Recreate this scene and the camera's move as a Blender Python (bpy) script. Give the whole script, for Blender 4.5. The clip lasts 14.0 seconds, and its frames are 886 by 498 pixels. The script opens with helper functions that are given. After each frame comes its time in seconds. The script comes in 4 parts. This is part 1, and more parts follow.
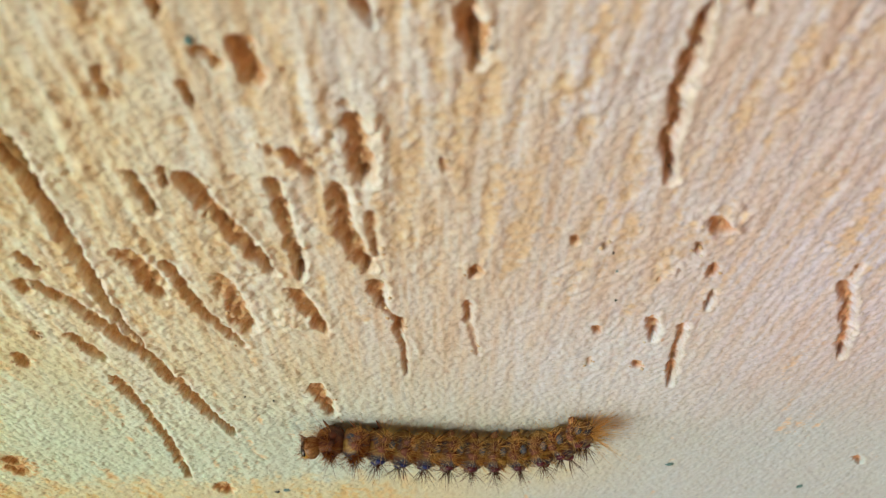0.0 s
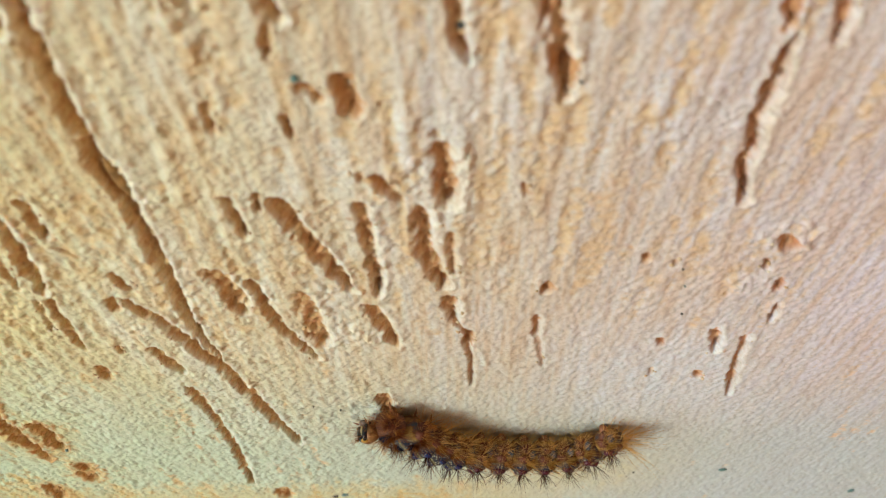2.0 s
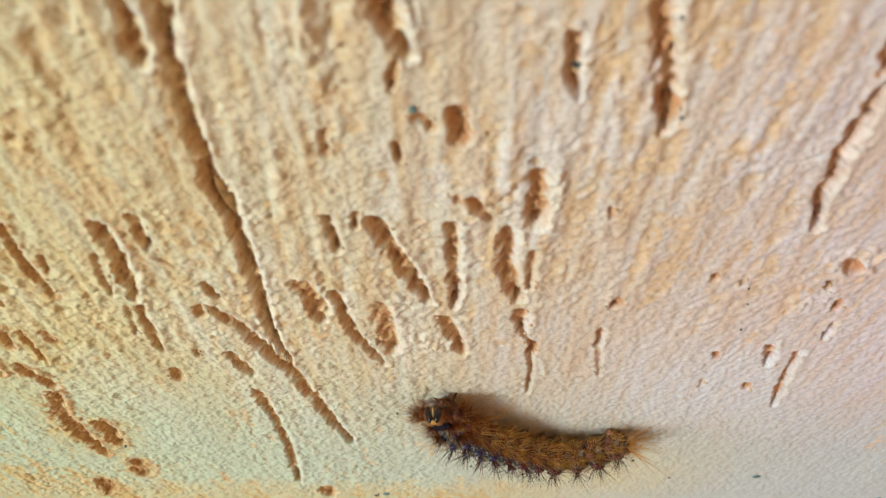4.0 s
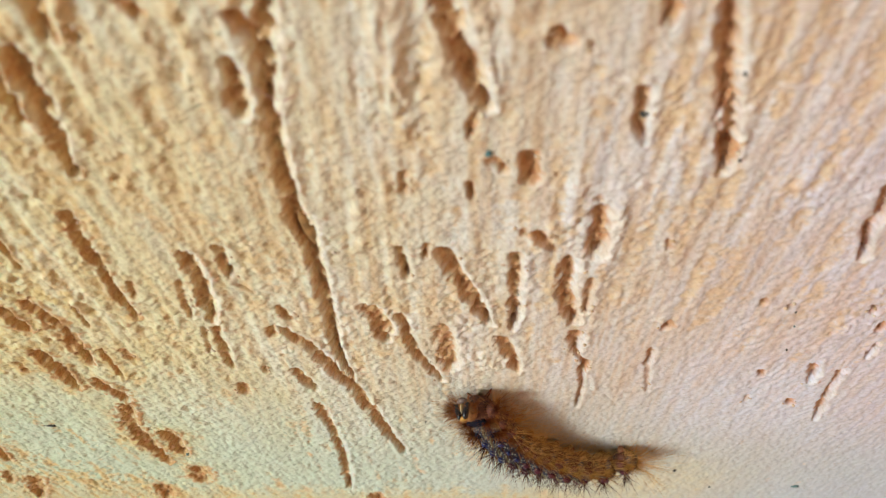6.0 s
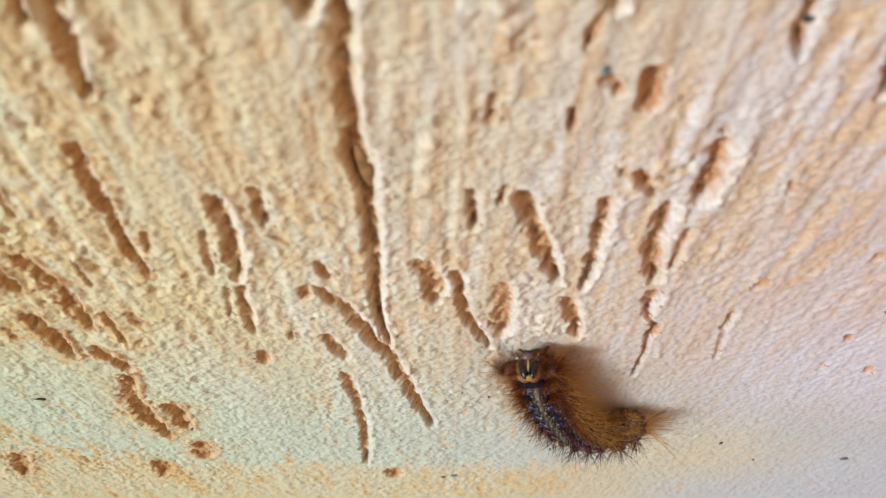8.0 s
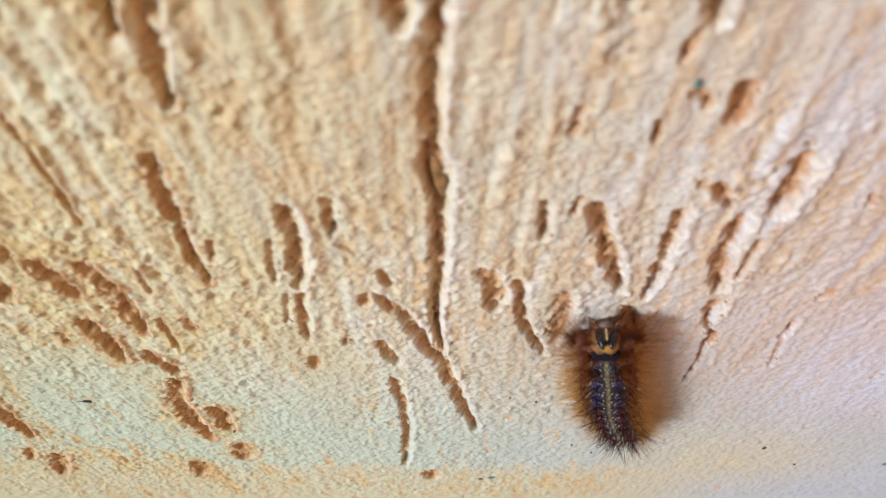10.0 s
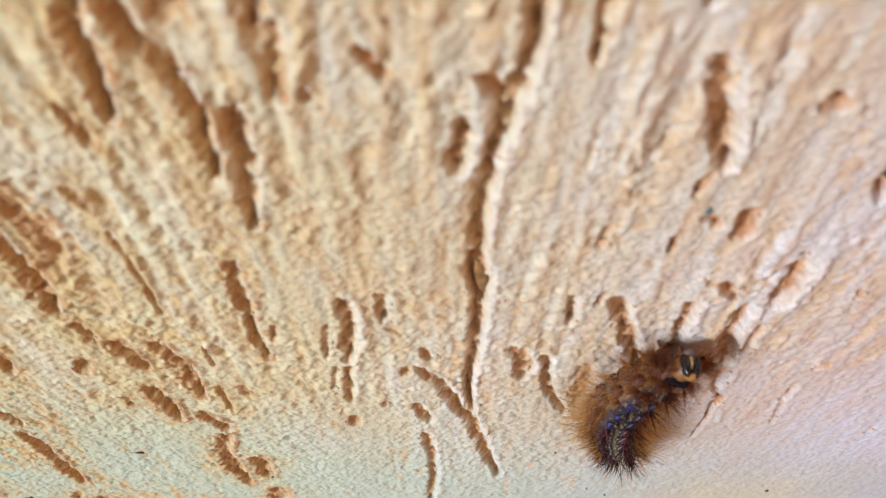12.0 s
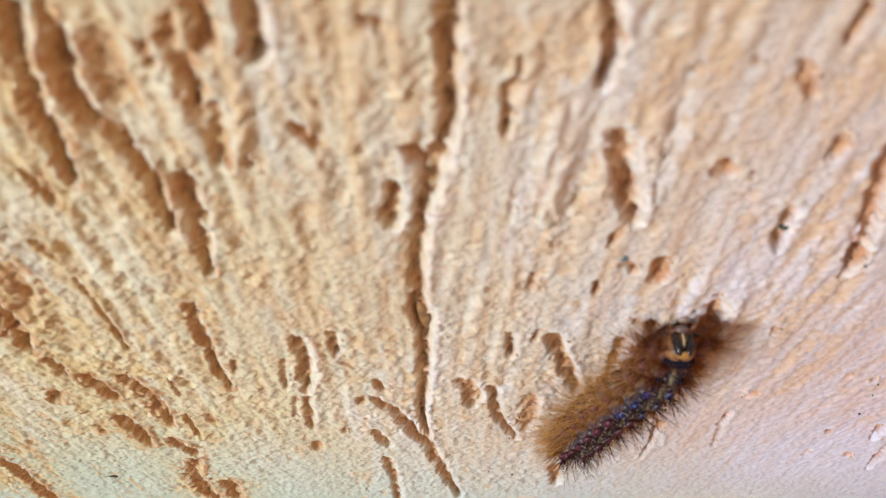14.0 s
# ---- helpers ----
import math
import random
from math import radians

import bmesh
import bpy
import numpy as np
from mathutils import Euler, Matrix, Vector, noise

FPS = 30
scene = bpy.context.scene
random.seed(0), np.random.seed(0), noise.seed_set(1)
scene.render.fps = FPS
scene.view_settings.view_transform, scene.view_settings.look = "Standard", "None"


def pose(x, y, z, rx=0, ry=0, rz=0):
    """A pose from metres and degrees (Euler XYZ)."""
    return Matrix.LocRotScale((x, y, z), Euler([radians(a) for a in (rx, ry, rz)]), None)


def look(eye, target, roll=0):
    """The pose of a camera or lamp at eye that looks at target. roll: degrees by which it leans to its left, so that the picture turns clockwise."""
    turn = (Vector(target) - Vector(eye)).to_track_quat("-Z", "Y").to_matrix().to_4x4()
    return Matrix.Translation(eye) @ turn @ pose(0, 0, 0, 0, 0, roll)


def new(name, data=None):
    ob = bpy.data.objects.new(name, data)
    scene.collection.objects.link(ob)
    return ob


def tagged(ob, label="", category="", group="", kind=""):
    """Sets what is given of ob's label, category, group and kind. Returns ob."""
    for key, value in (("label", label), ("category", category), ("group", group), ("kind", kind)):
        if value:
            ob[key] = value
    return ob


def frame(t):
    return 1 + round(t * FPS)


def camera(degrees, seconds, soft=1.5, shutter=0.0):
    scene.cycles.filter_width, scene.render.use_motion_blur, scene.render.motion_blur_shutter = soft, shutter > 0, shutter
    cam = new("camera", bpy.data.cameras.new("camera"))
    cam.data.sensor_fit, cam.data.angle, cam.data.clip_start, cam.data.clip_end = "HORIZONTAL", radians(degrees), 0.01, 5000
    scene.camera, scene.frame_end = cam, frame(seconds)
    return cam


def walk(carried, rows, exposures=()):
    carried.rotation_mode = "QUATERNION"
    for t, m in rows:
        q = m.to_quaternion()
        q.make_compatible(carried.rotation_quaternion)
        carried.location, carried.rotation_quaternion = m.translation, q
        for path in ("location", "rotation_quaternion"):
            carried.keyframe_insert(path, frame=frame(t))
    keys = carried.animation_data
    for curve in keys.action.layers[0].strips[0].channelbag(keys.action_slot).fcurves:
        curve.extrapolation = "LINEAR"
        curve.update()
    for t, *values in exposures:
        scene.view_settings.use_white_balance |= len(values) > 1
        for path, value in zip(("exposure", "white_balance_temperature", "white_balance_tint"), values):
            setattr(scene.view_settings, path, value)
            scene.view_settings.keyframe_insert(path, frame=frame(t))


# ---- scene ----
# ---- camera: a phone held close to the wall, looking down along it ----
MM = 0.001
BASE = 1.30  # height of the wall's local origin above the ground, metres
cam = camera(50.7, 14.0, soft=1.2)
cam.data.dof.use_dof = True
cam.data.dof.focus_distance = 0.138
cam.data.dof.aperture_fstop = 40.0
PATH = [  # seconds, x, y, z in millimetres from the wall's origin, and the turn
    (0.0, 31.61, -48.22, 74.69, 29.30, -0.93, -1.51),
    (0.2, 29.24, -48.42, 76.67, 29.57, -0.89, -1.45),
    (0.5, 26.49, -47.37, 75.58, 29.85, -1.01, -1.57),
    (0.7, 29.63, -47.82, 76.33, 29.72, -0.46, -1.66),
    (1.0, 29.26, -47.63, 76.86, 29.52, 0.15, -1.96),
    (1.2, 26.05, -47.40, 78.69, 29.11, 0.41, -1.89),
    (1.5, 26.46, -47.32, 77.19, 28.88, 0.23, -1.73),
    (1.7, 25.74, -47.05, 76.74, 29.01, 0.39, -1.30),
    (2.0, 26.19, -47.92, 78.78, 29.20, 0.64, -1.13),
    (2.2, 24.24, -48.28, 79.97, 29.33, 0.40, -0.99),
    (2.5, 23.53, -48.40, 80.31, 29.50, 0.12, -0.97),
    (2.7, 22.27, -47.18, 78.94, 29.45, -0.01, -0.84),
    (3.0, 22.79, -47.27, 79.99, 29.21, 0.12, -0.76),
    (3.2, 20.11, -46.69, 81.89, 29.11, 0.04, -0.67),
    (3.5, 16.47, -46.60, 81.94, 28.91, 0.20, -0.35),
    (3.7, 17.23, -47.93, 83.23, 28.95, -0.05, -0.31),
    (5.8, 13.32, -48.56, 85.76, 28.85, 1.32, 0.44),
    (6.0, 12.59, -48.33, 90.87, 28.90, 1.22, 0.49),
    (6.2, 12.20, -48.58, 95.37, 28.49, 1.45, 0.63),
    (6.5, 8.35, -47.05, 96.36, 27.93, 1.47, 0.49),
    (6.8, 8.96, -48.11, 97.91, 28.15, 1.66, 0.68),
    (7.0, 7.22, -47.32, 98.06, 28.41, 1.69, 0.61),
    (7.2, 8.31, -47.52, 98.56, 28.46, 1.71, 0.63),
    (7.5, 8.97, -46.87, 85.29, 28.32, 0.38, 0.33),
    (7.7, 5.88, -44.01, 76.22, 27.19, -0.36, -0.30),
    (9.8, -3.83, -39.84, 76.35, 26.10, -0.63, -0.05),
    (10.0, -3.49, -40.53, 76.10, 26.32, -0.11, 0.16),
    (10.2, -1.12, -40.90, 76.48, 26.42, 0.38, 0.16),
    (10.5, -5.63, -39.55, 80.28, 26.95, 0.99, 0.59),
    (10.8, -7.86, -39.77, 83.78, 27.24, 1.05, 0.38),
    (11.0, -8.72, -39.77, 83.58, 26.96, 1.32, 0.41),
    (11.2, -9.98, -39.22, 82.10, 26.92, 1.57, 0.39),
    (11.5, -11.50, -37.96, 83.75, 27.10, 0.98, 0.44),
    (11.8, -12.77, -36.39, 84.68, 27.06, 0.51, 0.45),
    (12.0, -7.50, -38.98, 89.71, 27.24, -0.03, 0.08),
    (12.2, -2.58, -40.05, 90.54, 27.32, -0.11, -0.43),
    (12.5, -1.79, -40.42, 90.45, 27.33, 0.24, -0.28),
    (12.8, -2.37, -41.11, 93.98, 27.57, 0.43, -0.17),
    (13.0, -5.50, -40.52, 96.96, 27.69, 0.14, -0.21),
    (13.2, -5.51, -41.35, 96.96, 27.67, 0.21, -0.12),
    (13.5, -3.39, -41.34, 96.80, 27.70, -0.03, -0.50),
    (13.7, -3.51, -40.64, 96.93, 27.82, -0.10, -0.49),
    (14.0, -2.88, -39.82, 97.57, 28.10, -0.57, -0.31),
]
walk(cam, [(t, pose(x * MM, y * MM, BASE + z * MM, rx, ry, rz)) for t, x, y, z, rx, ry, rz in PATH],
     exposures=[(0.0, -0.49, 6560, -4), (3.7, -0.46, 6400, 1), (6.0, -0.43, 6260, 6), (7.5, -0.39, 5980, 10), (11.0, -0.40, 5720, 15), (14.0, -0.38, 5800, 18)])

# ---- light: hazy sun from the side, open sky ----
SUN_FROM = Vector((-0.72, -0.54, 0.46)).normalized()
world = bpy.data.worlds.new("sky")
scene.world = world
world.use_nodes = True
sky = world.node_tree.nodes.new("ShaderNodeTexSky")
sky.sky_type = "NISHITA"
sky.sun_disc = False
sky.dust_density = 7.0
sky.ozone_density = 0.3
sky.air_density = 0.7
sky.sun_elevation = math.asin(SUN_FROM.z)
sky.sun_rotation = math.atan2(SUN_FROM.x, SUN_FROM.y)
world.node_tree.links.new(sky.outputs[0], world.node_tree.nodes["Background"].inputs[0])
world.node_tree.nodes["Background"].inputs[1].default_value = 0.06
sun = new("sun", bpy.data.lights.new("sun", "SUN"))
sun.data.energy = 3.25
sun.data.angle = radians(9)
sun.data.color = (0.97, 1.0, 0.99)
sun.matrix_world = look(SUN_FROM * 5, (0, 0, 0))


# ---- materials ----
def material(name):
    m = bpy.data.materials.new(name)
    m.use_nodes = True
    return m, m.node_tree.nodes, m.node_tree.links, m.node_tree.nodes["Principled BSDF"]


def noise_node(nodes, links, coords, scale, detail=4.0, rough=0.6, stretch=(1, 1, 1)):
    mp = nodes.new("ShaderNodeMapping")
    mp.inputs["Scale"].default_value = stretch
    links.new(coords, mp.inputs["Vector"])
    n = nodes.new("ShaderNodeTexNoise")
    n.inputs["Scale"].default_value = scale
    n.inputs["Detail"].default_value = detail
    n.inputs["Roughness"].default_value = rough
    links.new(mp.outputs["Vector"], n.inputs["Vector"])
    return n.outputs["Fac"]


def ramp_node(nodes, links, fac, *stops):
    r = nodes.new("ShaderNodeValToRGB")
    while len(r.color_ramp.elements) < len(stops):
        r.color_ramp.elements.new(0.5)
    for e, (p, c) in zip(r.color_ramp.elements, stops):
        e.position, e.color = p, (*c, 1)
    links.new(fac, r.inputs["Fac"])
    return r.outputs["Color"]


def mix_node(nodes, links, fac, a, b, mode="MIX"):
    x = nodes.new("ShaderNodeMix")
    x.data_type, x.blend_type = "RGBA", mode
    for socket, v in ((x.inputs["Factor"], fac), (x.inputs["A"], a), (x.inputs["B"], b)):
        if isinstance(v, (int, float)):
            socket.default_value = v
        elif isinstance(v, tuple):
            socket.default_value = (*v, 1)
        else:
            links.new(v, socket)
    return x.outputs["Result"]


def render_coat_material():
    """Cream textured render: peach and ochre clouds, fine sand grain, with tints of the light painted in."""
    m, nodes, links, p = material("render_coat")
    co = nodes.new("ShaderNodeTexCoord").outputs["Object"]
    # warm light at the left and cool at the right, painted in as ochre to paler pink
    sep = nodes.new("ShaderNodeSeparateXYZ")
    links.new(co, sep.inputs[0])
    light_drift = nodes.new("ShaderNodeMapRange")
    light_drift.interpolation_type = "SMOOTHSTEP"
    light_drift.inputs["From Min"].default_value, light_drift.inputs["From Max"].default_value = -0.055, 0.095
    links.new(sep.outputs["X"], light_drift.inputs["Value"])
    clouds = noise_node(nodes, links, co, 70, 6, 0.65, (1, 1, 0.4))
    warm = ramp_node(nodes, links, clouds, (0.36, (0.765, 0.725, 0.41)), (0.50, (0.795, 0.785, 0.515)), (0.64, (0.82, 0.83, 0.63)))
    pale = ramp_node(nodes, links, clouds, (0.36, (0.69, 0.57, 0.62)), (0.50, (0.71, 0.635, 0.74)), (0.64, (0.73, 0.685, 0.85)))
    base = mix_node(nodes, links, light_drift.outputs[0], warm, pale)
    # pale sheen of the grazing view lower down, painted in as a greyer tint
    low_sheen = nodes.new("ShaderNodeMapRange")
    low_sheen.interpolation_type = "SMOOTHSTEP"
    low_sheen.inputs["From Min"].default_value, low_sheen.inputs["From Max"].default_value = -0.025, -0.085
    low_sheen.inputs["To Max"].default_value = 0.85
    ochre_side = nodes.new("ShaderNodeMath")
    ochre_side.operation = "MINIMUM"
    ochre_side.inputs[1].default_value = 0.0
    links.new(sep.outputs["X"], ochre_side.inputs[0])
    height = nodes.new("ShaderNodeMath")
    height.operation = "MULTIPLY_ADD"
    height.inputs[1].default_value = 0.35
    links.new(ochre_side.outputs[0], height.inputs[0])
    links.new(sep.outputs["Z"], height.inputs[2])
    links.new(height.outputs[0], low_sheen.inputs["Value"])
    sheen_tint = mix_node(nodes, links, light_drift.outputs[0], (0.62, 0.77, 0.61), (0.53, 0.60, 0.655))
    base = mix_node(nodes, links, low_sheen.outputs[0], base, sheen_tint)
    # below that the colour turns to ochre again
    low_ochre = nodes.new("ShaderNodeAttribute")
    low_ochre.attribute_name = "low_ochre"
    base = mix_node(nodes, links, low_ochre.outputs["Fac"], base, (0.76, 0.66, 0.37))
    # ochre drag streaks, sand left bare between the painted high points, raw orange core with painted shade in the
    # grooves
    streak = ramp_node(nodes, links, noise_node(nodes, links, co, 620, 5, 0.7, (1, 1, 0.06)),
                       (0.44, (1.0, 1.0, 1.0)), (0.56, (0.98, 0.89, 0.78)), (0.67, (0.92, 0.75, 0.57)))
    keep = nodes.new("ShaderNodeMath")
    keep.operation = "MULTIPLY_ADD"
    keep.inputs[1].default_value, keep.inputs[2].default_value = -1.0, 0.98
    links.new(low_sheen.outputs[0], keep.inputs[0])
    base = mix_node(nodes, links, keep.outputs[0], base, streak, "MULTIPLY")
    sand = mix_node(nodes, links, light_drift.outputs[0], (0.73, 0.58, 0.30), (0.75, 0.55, 0.40))
    bare = nodes.new("ShaderNodeAttribute")
    bare.attribute_name = "bare"
    grit = nodes.new("ShaderNodeMath")
    grit.operation = "MULTIPLY_ADD"
    grit.use_clamp = True
    grit.inputs[1].default_value = 1.5
    links.new(bare.outputs["Fac"], grit.inputs[0])
    shift = nodes.new("ShaderNodeMapRange")
    shift.inputs["From Min"].default_value, shift.inputs["From Max"].default_value = 0.3, 0.7
    shift.inputs["To Min"].default_value, shift.inputs["To Max"].default_value = -0.75, 0.25
    links.new(noise_node(nodes, links, co, 1500, 4, 0.7), shift.inputs["Value"])
    links.new(shift.outputs[0], grit.inputs[2])
    base = mix_node(nodes, links, grit.outputs[0], base, sand)
    # bluish brightness of a lit area, laid over the coat's colour
    lit_patch = nodes.new("ShaderNodeAttribute")
    lit_patch.attribute_name = "lit_patch"
    base = mix_node(nodes, links, lit_patch.outputs["Fac"], base, (0.72, 0.76, 0.86))
    # ochre washed out of the grooves
    runoff = nodes.new("ShaderNodeAttribute")
    runoff.attribute_name = "stain"
    faint = nodes.new("ShaderNodeMath")
    faint.operation = "MULTIPLY"
    faint.inputs[1].default_value = 0.75
    links.new(runoff.outputs["Fac"], faint.inputs[0])
    base = mix_node(nodes, links, faint.outputs[0], base, (0.73, 0.57, 0.23))
    # painted highlight: near-white along the sun-facing far lip of each groove
    lit_lip = nodes.new("ShaderNodeAttribute")
    lit_lip.attribute_name = "lit_lip"
    base = mix_node(nodes, links, lit_lip.outputs["Fac"], base, (0.81, 0.77, 0.71))
    # orange core, browned and reddened to carry the grooves' shade as well
    core_shade = ramp_node(nodes, links, noise_node(nodes, links, co, 900, 4, 0.6),
                     (0.36, (0.54, 0.29, 0.13)), (0.50, (0.64, 0.40, 0.19)), (0.66, (0.70, 0.53, 0.28)))
    core_shade = mix_node(nodes, links, light_drift.outputs[0], mix_node(nodes, links, 1.0, core_shade, (0.95, 0.95, 0.86), "MULTIPLY"), mix_node(nodes, links, 1.0, core_shade, (0.98, 0.80, 0.92), "MULTIPLY"))
    raw_shade = nodes.new("ShaderNodeAttribute")
    raw_shade.attribute_name = "raw_shade"
    base = mix_node(nodes, links, raw_shade.outputs["Fac"], base, core_shade)
    # sand grains, paler and browner
    grains = ramp_node(nodes, links, noise_node(nodes, links, co, 1900, 3, 0.75), (0.34, (0.76, 0.71, 0.64)), (0.45, (0.96, 0.96, 0.95)), (0.60, (1.0, 1.0, 1.0)), (0.70, (1.1, 1.1, 1.12)))
    base = mix_node(nodes, links, 0.9, base, grains, "MULTIPLY")
    links.new(base, p.inputs["Base Color"])
    p.inputs["Roughness"].default_value = 0.72
    p.inputs["Specular IOR Level"].default_value = 0.4
    p.inputs["Subsurface Weight"].default_value = 0.12
    p.inputs["Subsurface Radius"].default_value = (1.0, 0.45, 0.2)
    p.inputs["Subsurface Scale"].default_value = 0.0005
    p.inputs["Sheen Weight"].default_value = 0.12
    p.inputs["Sheen Roughness"].default_value = 0.4
    p.inputs["Sheen Tint"].default_value = (0.86, 0.93, 1.0, 1)
    bump = nodes.new("ShaderNodeBump")
    bump.inputs["Strength"].default_value = 0.6
    bump.inputs["Distance"].default_value = 0.00020
    links.new(noise_node(nodes, links, co, 2200, 4, 0.7, (1, 1, 0.7)), bump.inputs["Height"])
    links.new(bump.outputs["Normal"], p.inputs["Normal"])
    return m


def plain(name, color, rough=0.6, vary=0.25, scale=900.0, metal=0.0, coat=0.0):
    """A surface of one colour with a fine mottle and relief."""
    m, nodes, links, p = material(name)
    co = nodes.new("ShaderNodeTexCoord").outputs["Object"]
    n = noise_node(nodes, links, co, scale, 4, 0.6)
    dark = tuple(c * (1 - vary) for c in color)
    light = tuple(min(1.0, c * (1 + vary)) for c in color)
    links.new(ramp_node(nodes, links, n, (0.3, dark), (0.7, light)), p.inputs["Base Color"])
    p.inputs["Roughness"].default_value = rough
    p.inputs["Metallic"].default_value = metal
    p.inputs["Coat Weight"].default_value = coat
    bump = nodes.new("ShaderNodeBump")
    bump.inputs["Strength"].default_value = 0.3
    bump.inputs["Distance"].default_value = 0.0001
    links.new(n, bump.inputs["Height"])
    links.new(bump.outputs["Normal"], p.inputs["Normal"])
    return m


def hair_material(name, root, tip):
    """Fine translucent bristles, tinted hair by hair."""
    m, nodes, links, p = material(name)
    geo = nodes.new("ShaderNodeNewGeometry")
    c = ramp_node(nodes, links, geo.outputs["Random Per Island"], (0.0, root), (1.0, tip))
    links.new(c, p.inputs["Base Color"])
    p.inputs["Roughness"].default_value = 0.45
    tr = nodes.new("ShaderNodeBsdfTranslucent")
    links.new(c, tr.inputs["Color"])
    mixer = nodes.new("ShaderNodeMixShader")
    mixer.inputs[0].default_value = 0.78
    links.new(p.outputs[0], mixer.inputs[1])
    links.new(tr.outputs[0], mixer.inputs[2])
    links.new(mixer.outputs[0], nodes["Material Output"].inputs["Surface"])
    return m


def larva_skin_material():
    """Slate-black back with cream freckles and a yellow midline, rust-brown flanks."""
    m, nodes, links, p = material("larva_skin")
    co = nodes.new("ShaderNodeTexCoord").outputs["Object"]
    sep = nodes.new("ShaderNodeSeparateXYZ")
    links.new(co, sep.inputs[0])
    side = nodes.new("ShaderNodeMath")
    side.operation = "ABSOLUTE"
    links.new(sep.outputs["Y"], side.inputs[0])
    vor = nodes.new("ShaderNodeTexVoronoi")
    vor.inputs["Scale"].default_value = 2300
    links.new(co, vor.inputs["Vector"])
    freckle = ramp_node(nodes, links, vor.outputs["Distance"], (0.22, (0.66, 0.61, 0.44)), (0.36, (0.022, 0.022, 0.036)))
    slate = ramp_node(nodes, links, noise_node(nodes, links, co, 700), (0.44, (0.022, 0.022, 0.036)), (0.64, (0.10, 0.085, 0.10)))
    back = mix_node(nodes, links, 0.6, slate, freckle)
    midline = nodes.new("ShaderNodeMapRange")
    midline.inputs["From Min"].default_value, midline.inputs["From Max"].default_value = 0.00008, 0.00036
    midline.inputs["To Min"].default_value, midline.inputs["To Max"].default_value = 0.34, 0.0
    links.new(side.outputs[0], midline.inputs["Value"])
    back = mix_node(nodes, links, midline.outputs[0], back, (0.46, 0.36, 0.10))
    flank = ramp_node(nodes, links, noise_node(nodes, links, co, 650, 5), (0.36, (0.06, 0.07, 0.09)), (0.46, (0.17, 0.07, 0.03)), (0.64, (0.42, 0.25, 0.07)))
    edge = nodes.new("ShaderNodeMapRange")
    edge.inputs["From Min"].default_value, edge.inputs["From Max"].default_value = 0.0012, 0.0019
    links.new(sep.outputs["Z"], edge.inputs["Value"])
    links.new(mix_node(nodes, links, edge.outputs[0], flank, back), p.inputs["Base Color"])
    p.inputs["Roughness"].default_value = 0.5
    p.inputs["Specular IOR Level"].default_value = 0.25
    bump = nodes.new("ShaderNodeBump")
    bump.inputs["Strength"].default_value = 0.5
    bump.inputs["Distance"].default_value = 0.0002
    links.new(noise_node(nodes, links, co, 2500, 3), bump.inputs["Height"])
    links.new(bump.outputs["Normal"], p.inputs["Normal"])
    return m


COAT = render_coat_material()
TERRACOTTA = plain("terracotta_fill", (0.66, 0.33, 0.16), 0.85, 0.15, 30.0)
GRAIN, _nodes, _links, _p = material("pale_grain")
_links.new(ramp_node(_nodes, _links, _nodes.new("ShaderNodeObjectInfo").outputs["Random"],
                     (0.0, (0.66, 0.52, 0.36)), (0.5, (0.60, 0.40, 0.22)), (1.0, (0.72, 0.62, 0.48))), _p.inputs["Base Color"])
_p.inputs["Roughness"].default_value = 0.75
BOUNCE_TAN = plain("bounce_tan", (0.36, 0.26, 0.17), 0.9, 0.35, 6.0)
SKIN = larva_skin_material()
SKIN_FRONT = plain("larva_skin_front", (0.12, 0.042, 0.02), 0.7, 0.5, 900)
HEAD_SHELL = plain("head_shell", (0.25, 0.115, 0.036), 0.42, 0.5, 1500)
FACE_BLACK = plain("face_black", (0.012, 0.011, 0.012), 0.25, 0.2)
FACE_CREAM = plain("face_cream", (0.66, 0.55, 0.30), 0.35, 0.15)
FACE_YELLOW = plain("face_yellow", (0.48, 0.26, 0.05), 0.4, 0.3)
JAW = plain("jaw_grey", (0.16, 0.11, 0.09), 0.35, 0.3)
WART_BLUE = plain("wart_blue", (0.012, 0.024, 0.13), 0.35, 0.5)
WART_RED = plain("wart_red", (0.085, 0.012, 0.026), 0.35, 0.5)
CRESCENT = plain("crescent_cream", (0.42, 0.37, 0.26), 0.5, 0.4, 3500)
WART_RUST = plain("wart_rust", (0.12, 0.036, 0.018), 0.7, 0.4)
LEG = plain("leg_rust", (0.24, 0.09, 0.035), 0.45, 0.3)
COLLAR = plain("collar_black", (0.012, 0.011, 0.018), 0.9, 0.4)
COLLAR.node_tree.nodes["Principled BSDF"].inputs["Specular IOR Level"].default_value = 0.1
HAIR_GOLD = hair_material("hair_golden", (0.74, 0.46, 0.15), (0.96, 0.77, 0.38))
HAIR_SHOULDER = hair_material("hair_shoulder", (0.24, 0.08, 0.03), (0.46, 0.20, 0.07))
HAIR_BROWN = hair_material("hair_brown", (0.52, 0.25, 0.075), (0.84, 0.54, 0.20))
HAIR_RUST = hair_material("hair_rust", (0.26, 0.07, 0.018), (0.54, 0.23, 0.055))
HAIR_YELLOW = hair_material("hair_yellow", (0.56, 0.37, 0.08), (0.88, 0.66, 0.22))
FLANK_SLATE = plain("flank_slate", (0.10, 0.125, 0.17), 0.5, 0.5, 2500)
HAIR_DARK = hair_material("hair_dark", (0.05, 0.02, 0.02), (0.16, 0.06, 0.04))
COCOON = plain("cocoon_silk", (0.34, 0.19, 0.07), 0.55, 0.55, 900)
